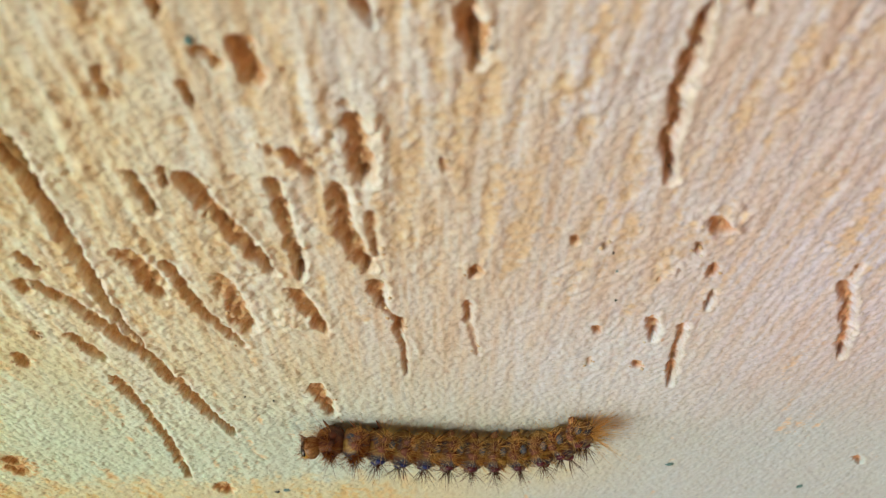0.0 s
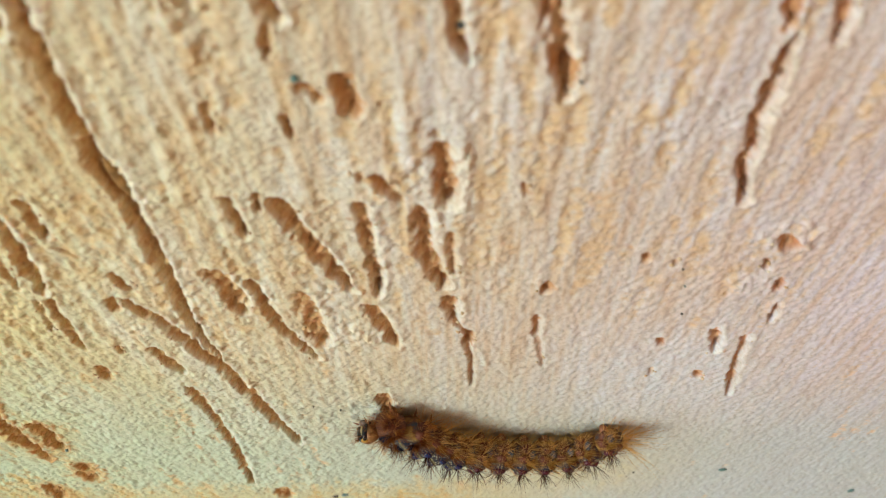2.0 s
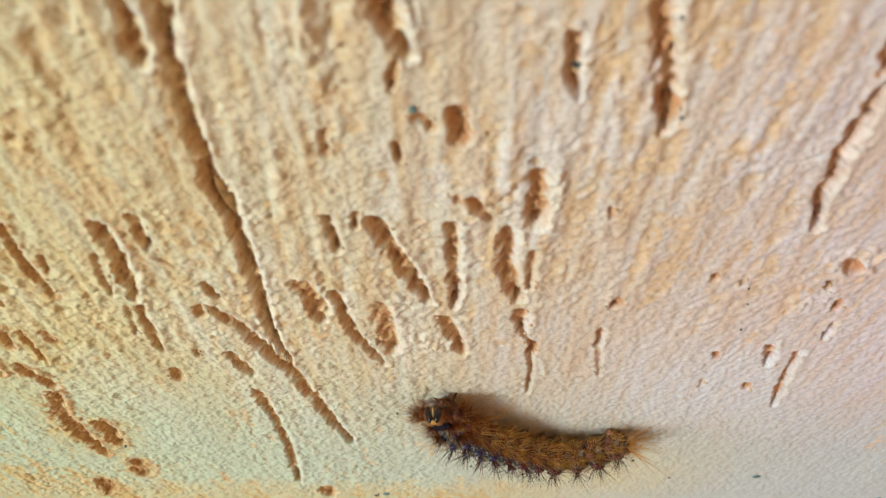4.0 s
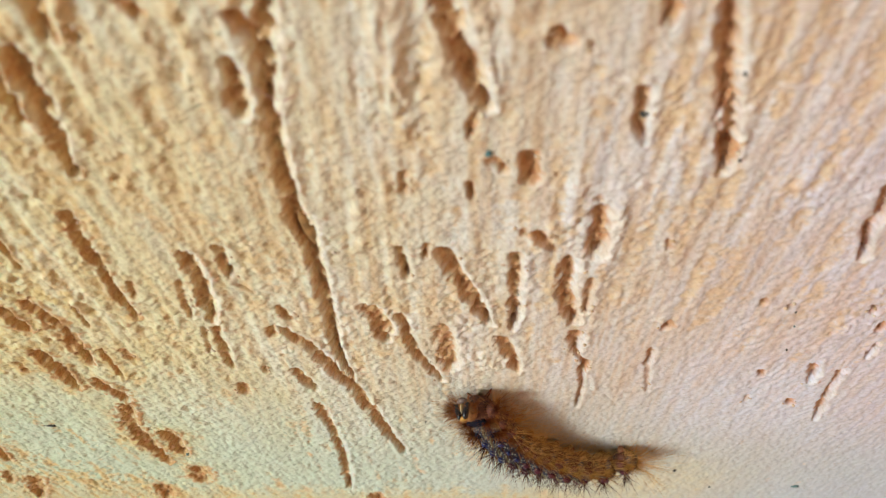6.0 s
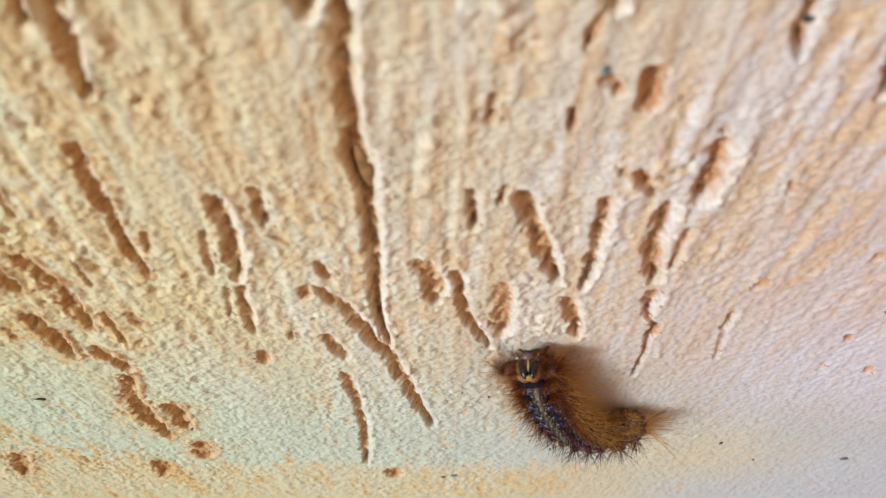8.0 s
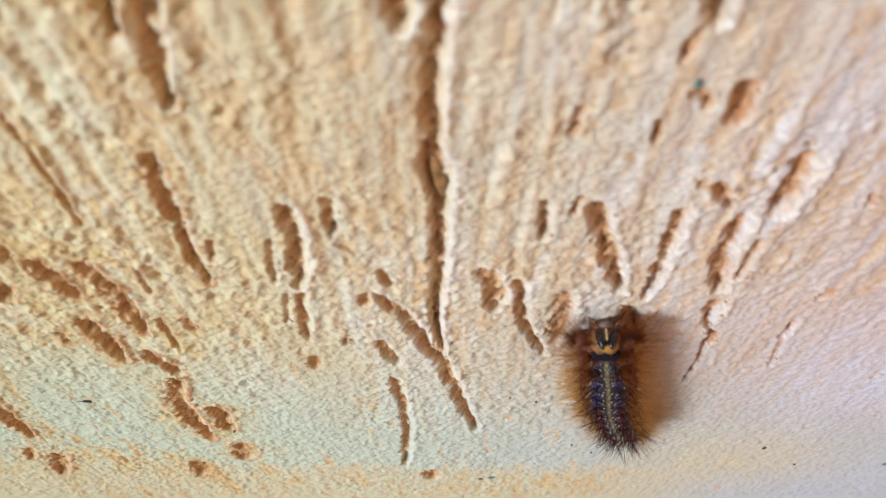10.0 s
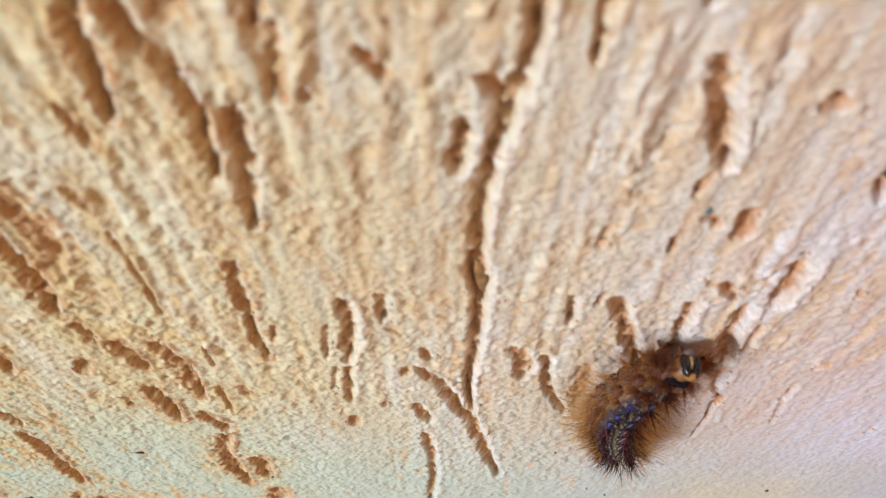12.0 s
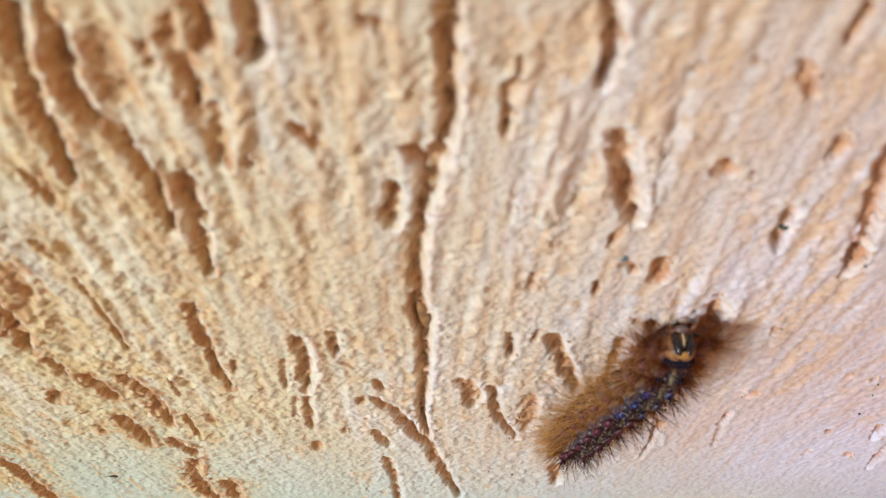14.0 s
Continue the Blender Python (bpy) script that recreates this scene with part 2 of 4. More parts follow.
FLAKE_DARK = plain("flake_dark", (0.035, 0.04, 0.04), 0.6, 0.5)
FLAKE_TEAL = plain("flake_teal", (0.10, 0.20, 0.21), 0.5, 0.5)
SILK = plain("silk_thread", (0.55, 0.30, 0.24), 0.5, 0.2)


# ---- building helpers ----
def mesh_from(bm, name, mat, smooth=True):
    me = bpy.data.meshes.new(name)
    bm.to_mesh(me)
    bm.free()
    me.materials.append(mat)
    if smooth:
        me.shade_smooth()
    return me


def part(name, bm, mat, parent, label="", smooth=True):
    ob = new(name, mesh_from(bm, name, mat, smooth))
    ob.parent = parent
    return tagged(ob, label)


def blob(bm, at, size, seg=14, rings=9, turn=None, jitter=0.0, rng=None):
    """A rounded lump of the given half sizes (metres)."""
    m = Matrix.Translation(at) @ (turn or Matrix.Identity(4)) @ Matrix.Diagonal((*size, 1))
    made = bmesh.ops.create_uvsphere(bm, u_segments=seg, v_segments=rings, radius=1.0, matrix=m)["verts"]
    if jitter:
        c = Vector(at)
        for v in made:
            v.co = c + (v.co - c) * (1 + rng.uniform(-jitter, jitter))
    return made


def bristle(bm, root, way, length, radius, rng, bend=0.25):
    """One tapered hair of three sides and two joints."""
    way = Vector(way).normalized()
    a = way.orthogonal().normalized()
    b = way.cross(a)
    sag = Vector((rng.uniform(-1, 1), rng.uniform(-1, 1), rng.uniform(-1, 1))) * bend
    rings = []
    for k, (s, r) in enumerate(((0.0, 1.0), (0.5, 0.8))):
        c = Vector(root) + (way * s + sag * s * s) * length
        rings.append([bm.verts.new(c + (a * math.cos(q) + b * math.sin(q)) * radius * r) for q in (0, 2.094, 4.189)])
    tip = bm.verts.new(Vector(root) + (way + sag) * length)
    for k in range(3):
        j = (k + 1) % 3
        bm.faces.new((rings[0][k], rings[0][j], rings[1][j], rings[1][k]))
        bm.faces.new((rings[1][k], rings[1][j], tip))


# ---- the wall: cream render with dragged, worm-like grooves ----
STEP = 0.21  # spacing of the coat's points, millimetres


def lattice(rng, x, z, cell_x, cell_z):
    """Smooth random relief, mostly in -1..1, on the points x by z: filtered noise with lumps of the given sizes."""
    nz, nx = len(z), len(x)
    white = np.fft.rfft2(rng.normal(0, 1, (nz, nx)))
    q = (np.fft.rfftfreq(nx, STEP)[None, :] * 2.2 * cell_x) ** 2 + (np.fft.fftfreq(nz, STEP)[:, None] * 2.2 * cell_z) ** 2
    out = np.fft.irfft2(white * (0.3 + q) * np.exp(-q), (nz, nx))
    return np.clip(out * (0.42 / out.std()), -1.3, 1.3)


def spread(start, stop, step, far_low, far_high):
    """Even steps between start and stop, and ever wider ones out to the far ends."""
    mid = np.arange(start, stop, step)
    out, s, p = [], step, mid[-1]
    while p < far_high:
        s *= 1.35
        p = min(p + s, far_high)
        out.append(p)
    back, s, p = [], step, mid[0]
    while p > far_low:
        s *= 1.35
        p = max(p - s, far_low)
        back.append(p)
    return np.array(back[::-1] + list(mid) + out)


GROOVES = []


def groove(width, depth, *line):
    """A groove of that width and depth along a line of x, z (millimetres)."""
    GROOVES.append((width, depth, [(line[k], line[k + 1]) for k in range(0, len(line), 2)]))


groove(1.57, 2.3, -2.1, 56.2, -1.7, 49.5, -1.7, 43.3, -2.3, 37.4, -3.1, 32.9, -4.0, 25.7, -4.5, 16.7, -4.5, 8.7, -3.7, 2.7, -3.9, -7.8, -4.4, -22.7, -3.5, -37.1)
groove(2.5, 2.2, -3.9, 10.6, -3.8, 6.4, -3.7, 2.6)
groove(1.41, 2, -4.8, 39.0, -2.7, 36.0)
groove(1.53, 1.6, -6.0, 33.7, -6.4, 26.8)
groove(1.50, 1.9, -14.0, 55.2, -14.5, 49.1)
groove(1.49, 1.6, -17.2, 55.1, -17.4, 50.3)
groove(1.18, 0.8, -18.2, 44.5, -19.3, 36.6)
groove(1.51, 2.0, -28.7, 54.1, -30.3, 47.0, -30.8, 41.8, -31.4, 34.5)
groove(1.43, 1.8, -26.5, 52.1, -27.7, 47.0, -27.4, 43.5, -25.8, 40.0, -25.0, 35.8, -25.4, 26.3)
groove(1.38, 1.9, -22.5, 35.8, -22.7, 29.7, -24.0, 18.0)
groove(2.46, 0.7, -24.2, 51.1, -24.7, 45.8)
groove(0.99, 1.2, -34.5, 35.8, -34.1, 31.5)
groove(1.14, 1.5, -12.9, 41.5, -11.7, 39.3)
groove(1.81, 1.9, -10.7, -17.1, -8.2, -21.8, -5.5, -31.7, -2.9, -41.8, -0.6, -56.4, 2.0, -71.2)
groove(1.25, 1.4, -10.1, -10.9, -8.8, -14.5)
groove(1.57, 1.5, -11.0, -31.2, -9.4, -39.1)
groove(1.50, 1.5, -10.1, -45.1, -9.2, -58.0, -9.0, -72.0, -10.1, -94.3)
groove(0.60, 0.8, -37.1, 17.1, -36.8, 9.4, -37.1, -1.1)
groove(2.29, 0.7, -42.2, 20.3, -44.0, 10.2)
groove(0.99, 1.5, 5.6, 4.2, 6.1, -3.3)
groove(0.77, 1.3, 8.7, 4.6, 8.3, 1.6)
groove(1.82, 1.9, 10.4, 3.2, 11.6, -2.2, 13.4, -7.7, 15.6, -16.4)
groove(1.41, 1.9, 18.2, 2.5, 18.5, -5.6, 18.9, -17.2)
groove(2.5, 2.0, 26.4, 11.3, 26.9, 1.9)
groove(1.95, 1.9, 24.1, 0.5, 24.5, -8.0, 26.2, -15.7)
groove(0.89, 0.9, 27.0, -3.7, 27.3, -12.9)
groove(1.84, 1.6, 17.4, -20.9, 20.1, -31.7)
groove(2.47, 1.3, 10.1, -17.6, 10.7, -31.6)
groove(1.32, 1.6, 4.6, -13.5, 6.1, -26.2, 9.2, -35.6)
groove(2.15, 1.5, 1.1, -10.9, 2.1, -15.3, 2.4, -21.5)
groove(1.86, 1.4, 16.9, -49.9, 18.3, -62.7)
groove(1.50, 1.5, 20.1, 6.8, 21.1, 5.2)
groove(1.74, 1.6, 18.8, 20.9, 18.8, 16.6)
groove(1.29, 1.4, 15.4, 19.8, 16.2, 18.6)
groove(0.60, 1.2, 13.1, 16.4, 13.3, 13.1)
groove(0.98, 0.9, 6.9, 17.8, 6.6, 14.2)
groove(0.87, 1.4, 27.4, 40.8, 27.7, 37.8)
groove(1.19, 1.7, 27.1, 30.5, 28.2, 23.3)
groove(1.70, 2.0, 32.0, 39.7, 33.7, 32.1, 35.3, 25.3, 36.6, 18.2)
groove(1.40, 2.0, 52.9, 24.3, 53.3, 17.8, 53.3, 12.8, 53.8, 7.1, 55.5, 1.5)
groove(1.58, 1.5, 80.7, -20.0, 84.6, -29.3, 89.0, -42.5)
groove(0.92, 1.2, 81.0, -15.9, 81.2, -21.2)
groove(1.37, 1.2, 110.5, -90.3, 113.4, -94.8)
groove(1.01, 1.0, -19.4, 53.2, -19.6, 51.2)
groove(1.57, 0.9, -19.3, 49.4, -19.4, 46.1)
groove(0.60, 1.2, -19.3, 45.0, -18.8, 44.7)
groove(1.31, 1.0, -18.5, 41.1, -18.7, 36.6)
groove(0.88, 0.9, -21.4, 51.0, -21.3, 49.3)
groove(1.13, 1.3, -26.8, 53.9, -26.6, 52.2)
groove(0.85, 1.0, -7.2, 53.2, -6.3, 52.4)
groove(0.71, 0.9, 8.8, 52.2, 9.4, 51.1)
groove(0.50, 0.9, 14.5, 48.4, 15.0, 48.1)
groove(0.49, 0.8, 18.4, 49.4, 18.7, 49.0)
groove(0.73, 0.9, -25.3, 41.8, -25.3, 39.5)
groove(0.89, 0.8, -38.0, 24.7, -37.4, 21.5)
groove(0.67, 0.7, -17.2, 38.2, -16.8, 36.6)
groove(0.75, 0.7, -20.2, -4.0, -21.2, -13.7)
groove(0.58, 0.6, -11.9, -6.8, -13.7, -5.0)
groove(1.22, 0.8, -33.2, -24.8, -32.9, -28.2)
groove(1.08, 0.8, -49.6, -29.3, -49.4, -32.1)
groove(0.75, 0.6, -20.4, -16.7, -21.4, -24.9)
groove(0.79, 0.7, 34.1, 4.5, 34.3, 3.8)
groove(0.87, 0.9, 18.5, 7.4, 18.8, 6.6)
groove(0.79, 0.9, 21.5, 4.3, 22.0, 3.2)
groove(0.71, 0.8, 25.6, 13.6, 25.9, 12.9)
groove(1.85, 2.1, 11.1, 41.0, 11.9, 36.2, 13.5, 31.6, 14.5, 27.8)
groove(0.95, 1.4, 13.5, 27.0, 13.2, 24.1)
groove(1.07, 1.2, 14.8, 19.9, 15.6, 19.4)
groove(1.36, 1.4, 18.4, 21.2, 18.4, 16.9)
groove(1.47, 1.5, 19.8, 36.1, 20.4, 36.0)
groove(0.92, 1.4, 32.5, 43.5, 33.0, 43.3)
groove(0.89, 1.4, 2.5, 47.1, 2.5, 41.0)
groove(1.17, 1.9, 7.8, 55.7, 8.7, 51.2, 8.8, 46.2)
groove(0.88, 1.4, 23.8, 54.3, 23.8, 51.0)
groove(1.09, 0.9, 21.7, 49.0, 23.6, 45.4)
groove(0.75, 1.3, 27.9, 40.1, 28.2, 37.5)
groove(2.01, 1.4, -6.2, -100.7, -5.5, -104.8)
groove(0.74, 0.3, 14.8, 44.7, 14.4, 39.0)
groove(0.79, 0.35, 6.9, 44.2, 6.0, 29.2)
groove(0.62, 0.25, 3.9, 34.2, 3.7, 27.8)
groove(1.93, 2, -47.1, 19.1, -47.2, 10.9, -47.4, 5.2, -48.2, -1.1)
groove(2.26, 0.8, -43.9, 25.2, -43.3, 20.4, -42.9, 12.9)
groove(0.91, 1, -47.5, -3.7, -46.7, -7.7)
groove(2.07, 1.7, -45.1, -9.7, -43.4, -17.9)
groove(0.86, 0.8, -40.8, -7.1, -39.0, -8.2)
groove(1.82, 1.6, -40.0, -10.4, -38.8, -17.2, -39.3, -29.2)
groove(2.20, 1.8, -45.0, -25.6, -44.7, -38.6)
groove(2.14, 1.4, -40.9, -36.0, -38.9, -43.8)
groove(2.22, 1.6, -39.7, -46.5, -42.0, -55.2, -41.9, -66.8, -41.7, -76.6)
groove(2.29, 1.7, -37.4, -59.7, -37.2, -71.5)
groove(3.07, 1.3, -37.1, -81.4, -38.3, -90.2)
groove(3.01, 1.5, -47.9, -94.9, -49.3, -103.0)
groove(1.81, 1.4, -50.7, -15.9, -51.5, -18.6)
groove(1.93, 1.9, -59.9, -9.8, -60.5, -18.9)
groove(0.69, 0.8, -64.4, -23.3, -63.5, -23.7)
groove(1.64, 1.3, -68.3, -28.2, -68.6, -31.5)
groove(2.12, 1.5, -69.2, -35.9, -67.9, -39.9)
groove(2.17, 1.7, -69.7, -45.7, -69.2, -50.2, -70.9, -75.5)
groove(2.28, 1.5, -90.5, -78.4, -90.7, -87.0)
groove(1.60, 1.2, -74.6, -83.8, -77.2, -91.4)
groove(2.70, 1.6, -71.1, -88.2, -75.4, -102.2)
groove(1.19, 1.7, -27.5, 11.2, -27.8, 5.8, -27.9, -0.6, -28.5, -6.2, -28.0, -13.8)
groove(0.78, 0.9, -25.8, -4.0, -26.4, -7.7)
groove(1.82, 1.7, -17.9, 2.4, -17.4, -2.6, -18.5, -13.8)
groove(1.11, 1.3, -13.7, 4.3, -13.9, -2.5)
groove(1.20, 1.3, -18.8, -16.7, -19.3, -24.2, -19.9, -31.0)
groove(1.54, 1.4, -19.8, -37.4, -20.0, -41.2)
groove(0.96, 0.9, -15.3, -30.1, -15.2, -31.9)
groove(1.15, 1.0, -11.9, -16.8, -11.9, -19.5)
groove(0.71, 0.9, -36.3, -24.2, -36.2, -33.9)
groove(0.56, 0.7, -34.8, -10.0, -35.0, -16.7)
groove(1.15, 1.4, 51.7, 29.8, 52.4, 26.2)
groove(1.16, 1.6, 55.1, 31.2, 55.9, 27.7, 56.6, 24.2)
groove(1.81, 2.2, 62.2, -5.9, 63.2, -8.1)
groove(0.85, 1.6, 48.1, -9.1, 48.2, -10.7)
groove(0.48, 0.8, 51.3, -10.5, 51.6, -11.9)
groove(0.71, 1.5, 61.2, -10.6, 61.9, -12.8)
groove(1.15, 1.7, 64.3, -15.6, 64.7, -18.0)
groove(0.87, 1.5, 66.0, -22.0, 66.5, -27.0)
groove(1.38, 1.6, 60.3, -29.1, 61.9, -36.1)
groove(1.17, 1.4, 64.8, -31.1, 65.5, -38.8, 67.6, -52.3)
groove(0.92, 1.4, 53.9, -31.6, 54.3, -33.6)
groove(0.61, 0.7, 54.6, -42.0, 54.8, -44.6)
groove(1.10, 1.5, 61.1, -43.2, 61.7, -45.4)
groove(1.22, 1.9, 37.6, -15.3, 37.9, -17.6)
groove(1.09, 1.2, 37.4, -24.3, 37.8, -30.4)
groove(0.83, 0.6, 38.0, -30.9, 39.4, -40.5)
groove(1.62, 1.8, 26.8, -18.9, 27.3, -25.3)
groove(1.2, 1.6, 29.5, -28.9, 29.0, -32.8)
groove(0.75, 1.0, 29.0, -32.8, 29.7, -40.1, 29.8, -47.5)
groove(0.60, 1.0, 33.9, 5.3, 34.1, 3.5)
groove(0.70, 1.1, 27.3, -25.3, 29.1, -29.7)
groove(2.41, 1.4, -5.3, -98.2, -5.2, -105.3)
groove(1.86, 1.3, -48.2, -96.6, -49.9, -104.5)
groove(2.14, 1.1, -36.6, -80.8, -37.7, -87.1)
groove(0.41, 1.2, 2.9, 49.5, 2.9, 47.0)
groove(0.99, 1.5, 19.8, 37.1, 20.2, 35.5)
groove(0.53, 1.4, 27.8, 41.1, 27.9, 38.3)
groove(0.80, 1.7, 27.7, 30.6, 27.8, 27.0, 28.5, 22.8)
groove(0.91, 1.4, 36.5, 22.7, 36.9, 19.0)
groove(0.41, 1.0, 14.9, 49.0, 15.1, 48.1)
groove(0.39, 0.9, 22.3, 36.1, 22.6, 35.2)
groove(0.28, 0.4, 14.3, 40.8, 14.9, 37.1)
groove(0.30, 0.5, 14.9, 34.8, 15.4, 31.4)
groove(0.64, 1.4, -19.2, 45.7, -19.3, 44.7)

CLUMPS = []
RIDGES = []


def ridge(width, high, *line):
    """A raised lip along a line of x, z (millimetres)."""
    RIDGES.append((width, high, [(line[k], line[k + 1]) for k in range(0, len(line), 2)]))



def clump(x, z, size, high):
    """Coarse grains heaped on the coat round x, z (millimetres)."""
    CLUMPS.append((x, z, size, high))


ridge(0.7, 0.35, 2.0, 5.0, 9.0, 4.2, 15.5, 3.6, 20.0, 3.0)
ridge(0.8, 0.3, 28.2, 12.5, 27.5, 2.0, 28.2, -14.0, 28.6, -25.0)
ridge(0.7, 0.5, 6.5, 43.3, 6.8, 37.3, 7.2, 27.8)
ridge(0.8, 0.5, 13.7, 43.2, 14.5, 37.2, 15.6, 29.4)
ridge(0.6, 0.4, 5.7, 42.2, 5.9, 36.2, 6.5, 28.2)
ridge(0.6, 0.4, -15.8, 43.6, -18.7, 35.6)
ridge(0.6, 0.5, -15.9, 51.8, -16.0, 46.1, -17.1, 39.2)
ridge(0.6, 0.45, -28.0, 51.8, -29.0, 45.4, -28.8, 40.7)
ridge(0.4, 0.35, -35.7, 19.8, -36.3, 10.7, -36.2, 1.2)
ridge(0.5, 0.3, 30.8, -34.5, 33.4, -55.0)
clump(22.9, 7.4, 3.2, 0.5)
clump(19.5, 5.5, 1.6, 0.5)
clump(37.6, -15.0, 1.5, 0.7)
clump(62.5, -6.0, 3.5, 0.7)
clump(60.5, -16.0, 3.0, 0.6)
clump(-2.1, -43.2, 1.3, 1.5)
clump(16.0, -29.0, 2.2, 0.9)
clump(13.5, -26.0, 1.6, 0.8)
clump(29.0, -43.0, 1.2, 0.7)
clump(-36.0, -34.0, 3.0, 0.6)
clump(-48.0, -22.0, 3.0, 0.6)
clump(-30.0, -46.0, 2.5, 0.6)


def smooth01(t):
    t = np.clip(t, 0, 1)
    return t * t * (3 - 2 * t)


WX = spread(-100.0, 134.0, STEP, -1200.0, 1200.0)
WZ = spread(-128.0, 62.0, STEP, -BASE * 1000, 1200.0)


def wall_relief():
    """Height of the coat over the wall's plane, in millimetres, on the points WX by WZ."""
    rng = np.random.default_rng(5)
    x, z = WX, WZ
    inside = (smooth01((x + 160) / 55) * smooth01((190 - x) / 50))[None, :] * (smooth01((z + 185) / 50) * smooth01((120 - z) / 50))[:, None]
    low = smooth01((-2 - z) / 45)[:, None]
    h = 0.25 * lattice(rng, x, z, 34, 48) + 0.12 * lattice(rng, x, z, 8, 20)
    # a pale trowelled skin in plates and streaks, and the crumbly ochre body of the coat between them
    fine = 0.55 * lattice(rng, x, z, 0.85, 1.1) + 0.42 * lattice(rng, x, z, 0.5, 0.65)
    patch = (0.40 * lattice(rng, x, z, 11, 22) + 0.45 * lattice(rng, x, z, 3.4, 16.0) + 0.55 * lattice(rng, x, z, 1.2, 9.0) + 0.32 * lattice(rng, x, z, 1.8, 2.6)
             + 0.25 * fine)
    sound = 0.22 - 0.16 * (smooth01((-8 - x) / 40)[None, :] * (1 - low)) + 0.42 * low + 0.08 * smooth01((x - 30) / 30)[None, :] + 0.3 * smooth01((x - 12) / 20)[None, :] * low
    skin = smooth01((patch + sound + 0.42) / 0.9)
    crumbling = smooth01((0.5 * lattice(rng, x, z, 9, 13) + 0.5 * lattice(rng, x, z, 3, 4) - sound + 0.05) / 0.5)
    rough = np.clip(0.38 + 0.28 * (1 - skin) + 0.55 * crumbling * (1 - low) + 0.24 * smooth01((24 - x) / 14)[None, :] * smooth01((2 - z) / 20)[:, None] + 0.15 * lattice(rng, x, z, 9, 14), 0.25, 1.2)
    drag = (0.23 * lattice(rng, x, z, 1.7, 16.0) + 0.13 * lattice(rng, x, z, 0.9, 7.0)) * (1 - 0.6 * np.maximum(low, smooth01((x - 20) / 16)[None, :] * smooth01((12 - z) / 25)[:, None]))
    calm = (1 - 0.1 * smooth01((5 - z) / 40)[:, None] - 0.4 * smooth01((x - 18) / 14)[None, :] * smooth01((12 - z) / 25)[:, None]
            - 0.3 * smooth01((x - 5) / 15)[None, :] * smooth01((z + 5) / 15)[:, None])
    pebble = np.abs(lattice(rng, x, z, 1.3, 1.5))
    sand = 0.16 * lattice(rng, x, z, 2.6, 3.0) + calm * 0.20 * lattice(rng, x, z, 1.3, 1.6) + 0.26 * calm * pebble * crumbling + calm * 0.24 * (smooth01((fine + 0.15) / 0.9) + 0.5 * fine)
    h = h + 0.12 * (skin - 0.5) * (1 - 0.5 * low)
    # the trowel left deeper ribs high up on the ochre side
    ribs = 1 + 1.2 * (smooth01((x - 25) / 15) * smooth01((60 - x) / 20))[None, :] * smooth01((25 - np.abs(z + 25)) / 15)[:, None]
    ribs = ribs + 0.7 * smooth01((10 - x) / 30)[None, :] * smooth01((z - 5) / 30)[:, None]
    speck = rng.normal(0, 1, h.shape) * 0.8
    speck = (speck + 0.6 * (np.roll(speck, 1, 0) + np.roll(speck, 1, 1)) + 0.36 * np.roll(speck, (1, 1), (0, 1))) * 0.046
    # on the pale side the trowel drew the grain out into short lumps
    lumpy = smooth01((x - 14) / 16)[None, :] * smooth01((10 - z) / 25)[:, None]
    lumps = 0.05 * lattice(rng, x, z, 1.1, 2.0) + 0.09 * lattice(rng, x, z, 0.55, 1.0) + 0.05 * np.abs(lattice(rng, x, z, 0.8, 1.1))
    h = h + drag * ribs * (0.45 + 0.5 * rough) * (1 - 0.35 * lumpy) + rough * sand + speck * (0.7 + 0.3 * rough) * (1 - 0.6 * lumpy) + lumpy * lumps
    # small broken-out pits where the coat is coarse
    pits = lattice(rng, x, z, 2.2, 3.4) * 0.6 + lattice(rng, x, z, 1.0, 1.5) * 0.5
    h = h - 0.5 * smooth01((pits * rough - 0.74) / 0.15)
    ragged = 0.18 * lattice(rng, x, z, 2.6, 3.2) + 0.45 * lattice(rng, x, z, 1.0, 1.5) + 0.50 * lattice(rng, x, z, 0.55, 0.7)
    sway = 0.6 * lattice(rng, x, z, 3.0, 3.0) + 0.4 * lattice(rng, x, z, 1.2, 1.2)
    crumbs = np.clip(lattice(rng, x, z, 1.3, 1.5) + 0.3 * lattice(rng, x, z, 0.6, 0.7), 0, 1)
    cut = np.zeros_like(h)
    fringe = np.zeros_like(h)
    rim, core_shade, lit_lip, stain = np.zeros_like(h), np.zeros_like(h), np.zeros_like(h), np.zeros_like(h)
    for width, depth, line in GROOVES:
        if len(line) == 2 and math.dist(*line) < 2.5 * width:
            depth = min(depth, 0.45 + 0.75 * width)
        xs, zs = [p[0] for p in line], [p[1] for p in line]
        pad = width * 2 + (9 if min(xs) < -20 else 1)
        i0, i1 = np.searchsorted(z, (min(zs) - pad, max(zs) + pad))
        j0, j1 = np.searchsorted(x, (min(xs) - pad, max(xs) + pad))
        gx, gz = np.meshgrid(x[j0:j1], z[i0:i1])
        gx = gx + 0.34 * sway[i0:i1, j0:j1] * min(1.0, width / 1.5)
        edge = np.full(gx.shape, 1e9)
        beyond = np.zeros(gx.shape, bool)
        deep = np.ones(gx.shape)
        half = 0.5 * width * (1 + 0.48 * ragged[i0:i1, j0:j1])
        runs = np.concatenate([[0], np.cumsum([math.dist(p, q) for p, q in zip(line, line[1:])])])
        for (ax, az), (bx, bz), r0, r1 in zip(line, line[1:], runs, runs[1:]):
            dx, dz = bx - ax, bz - az
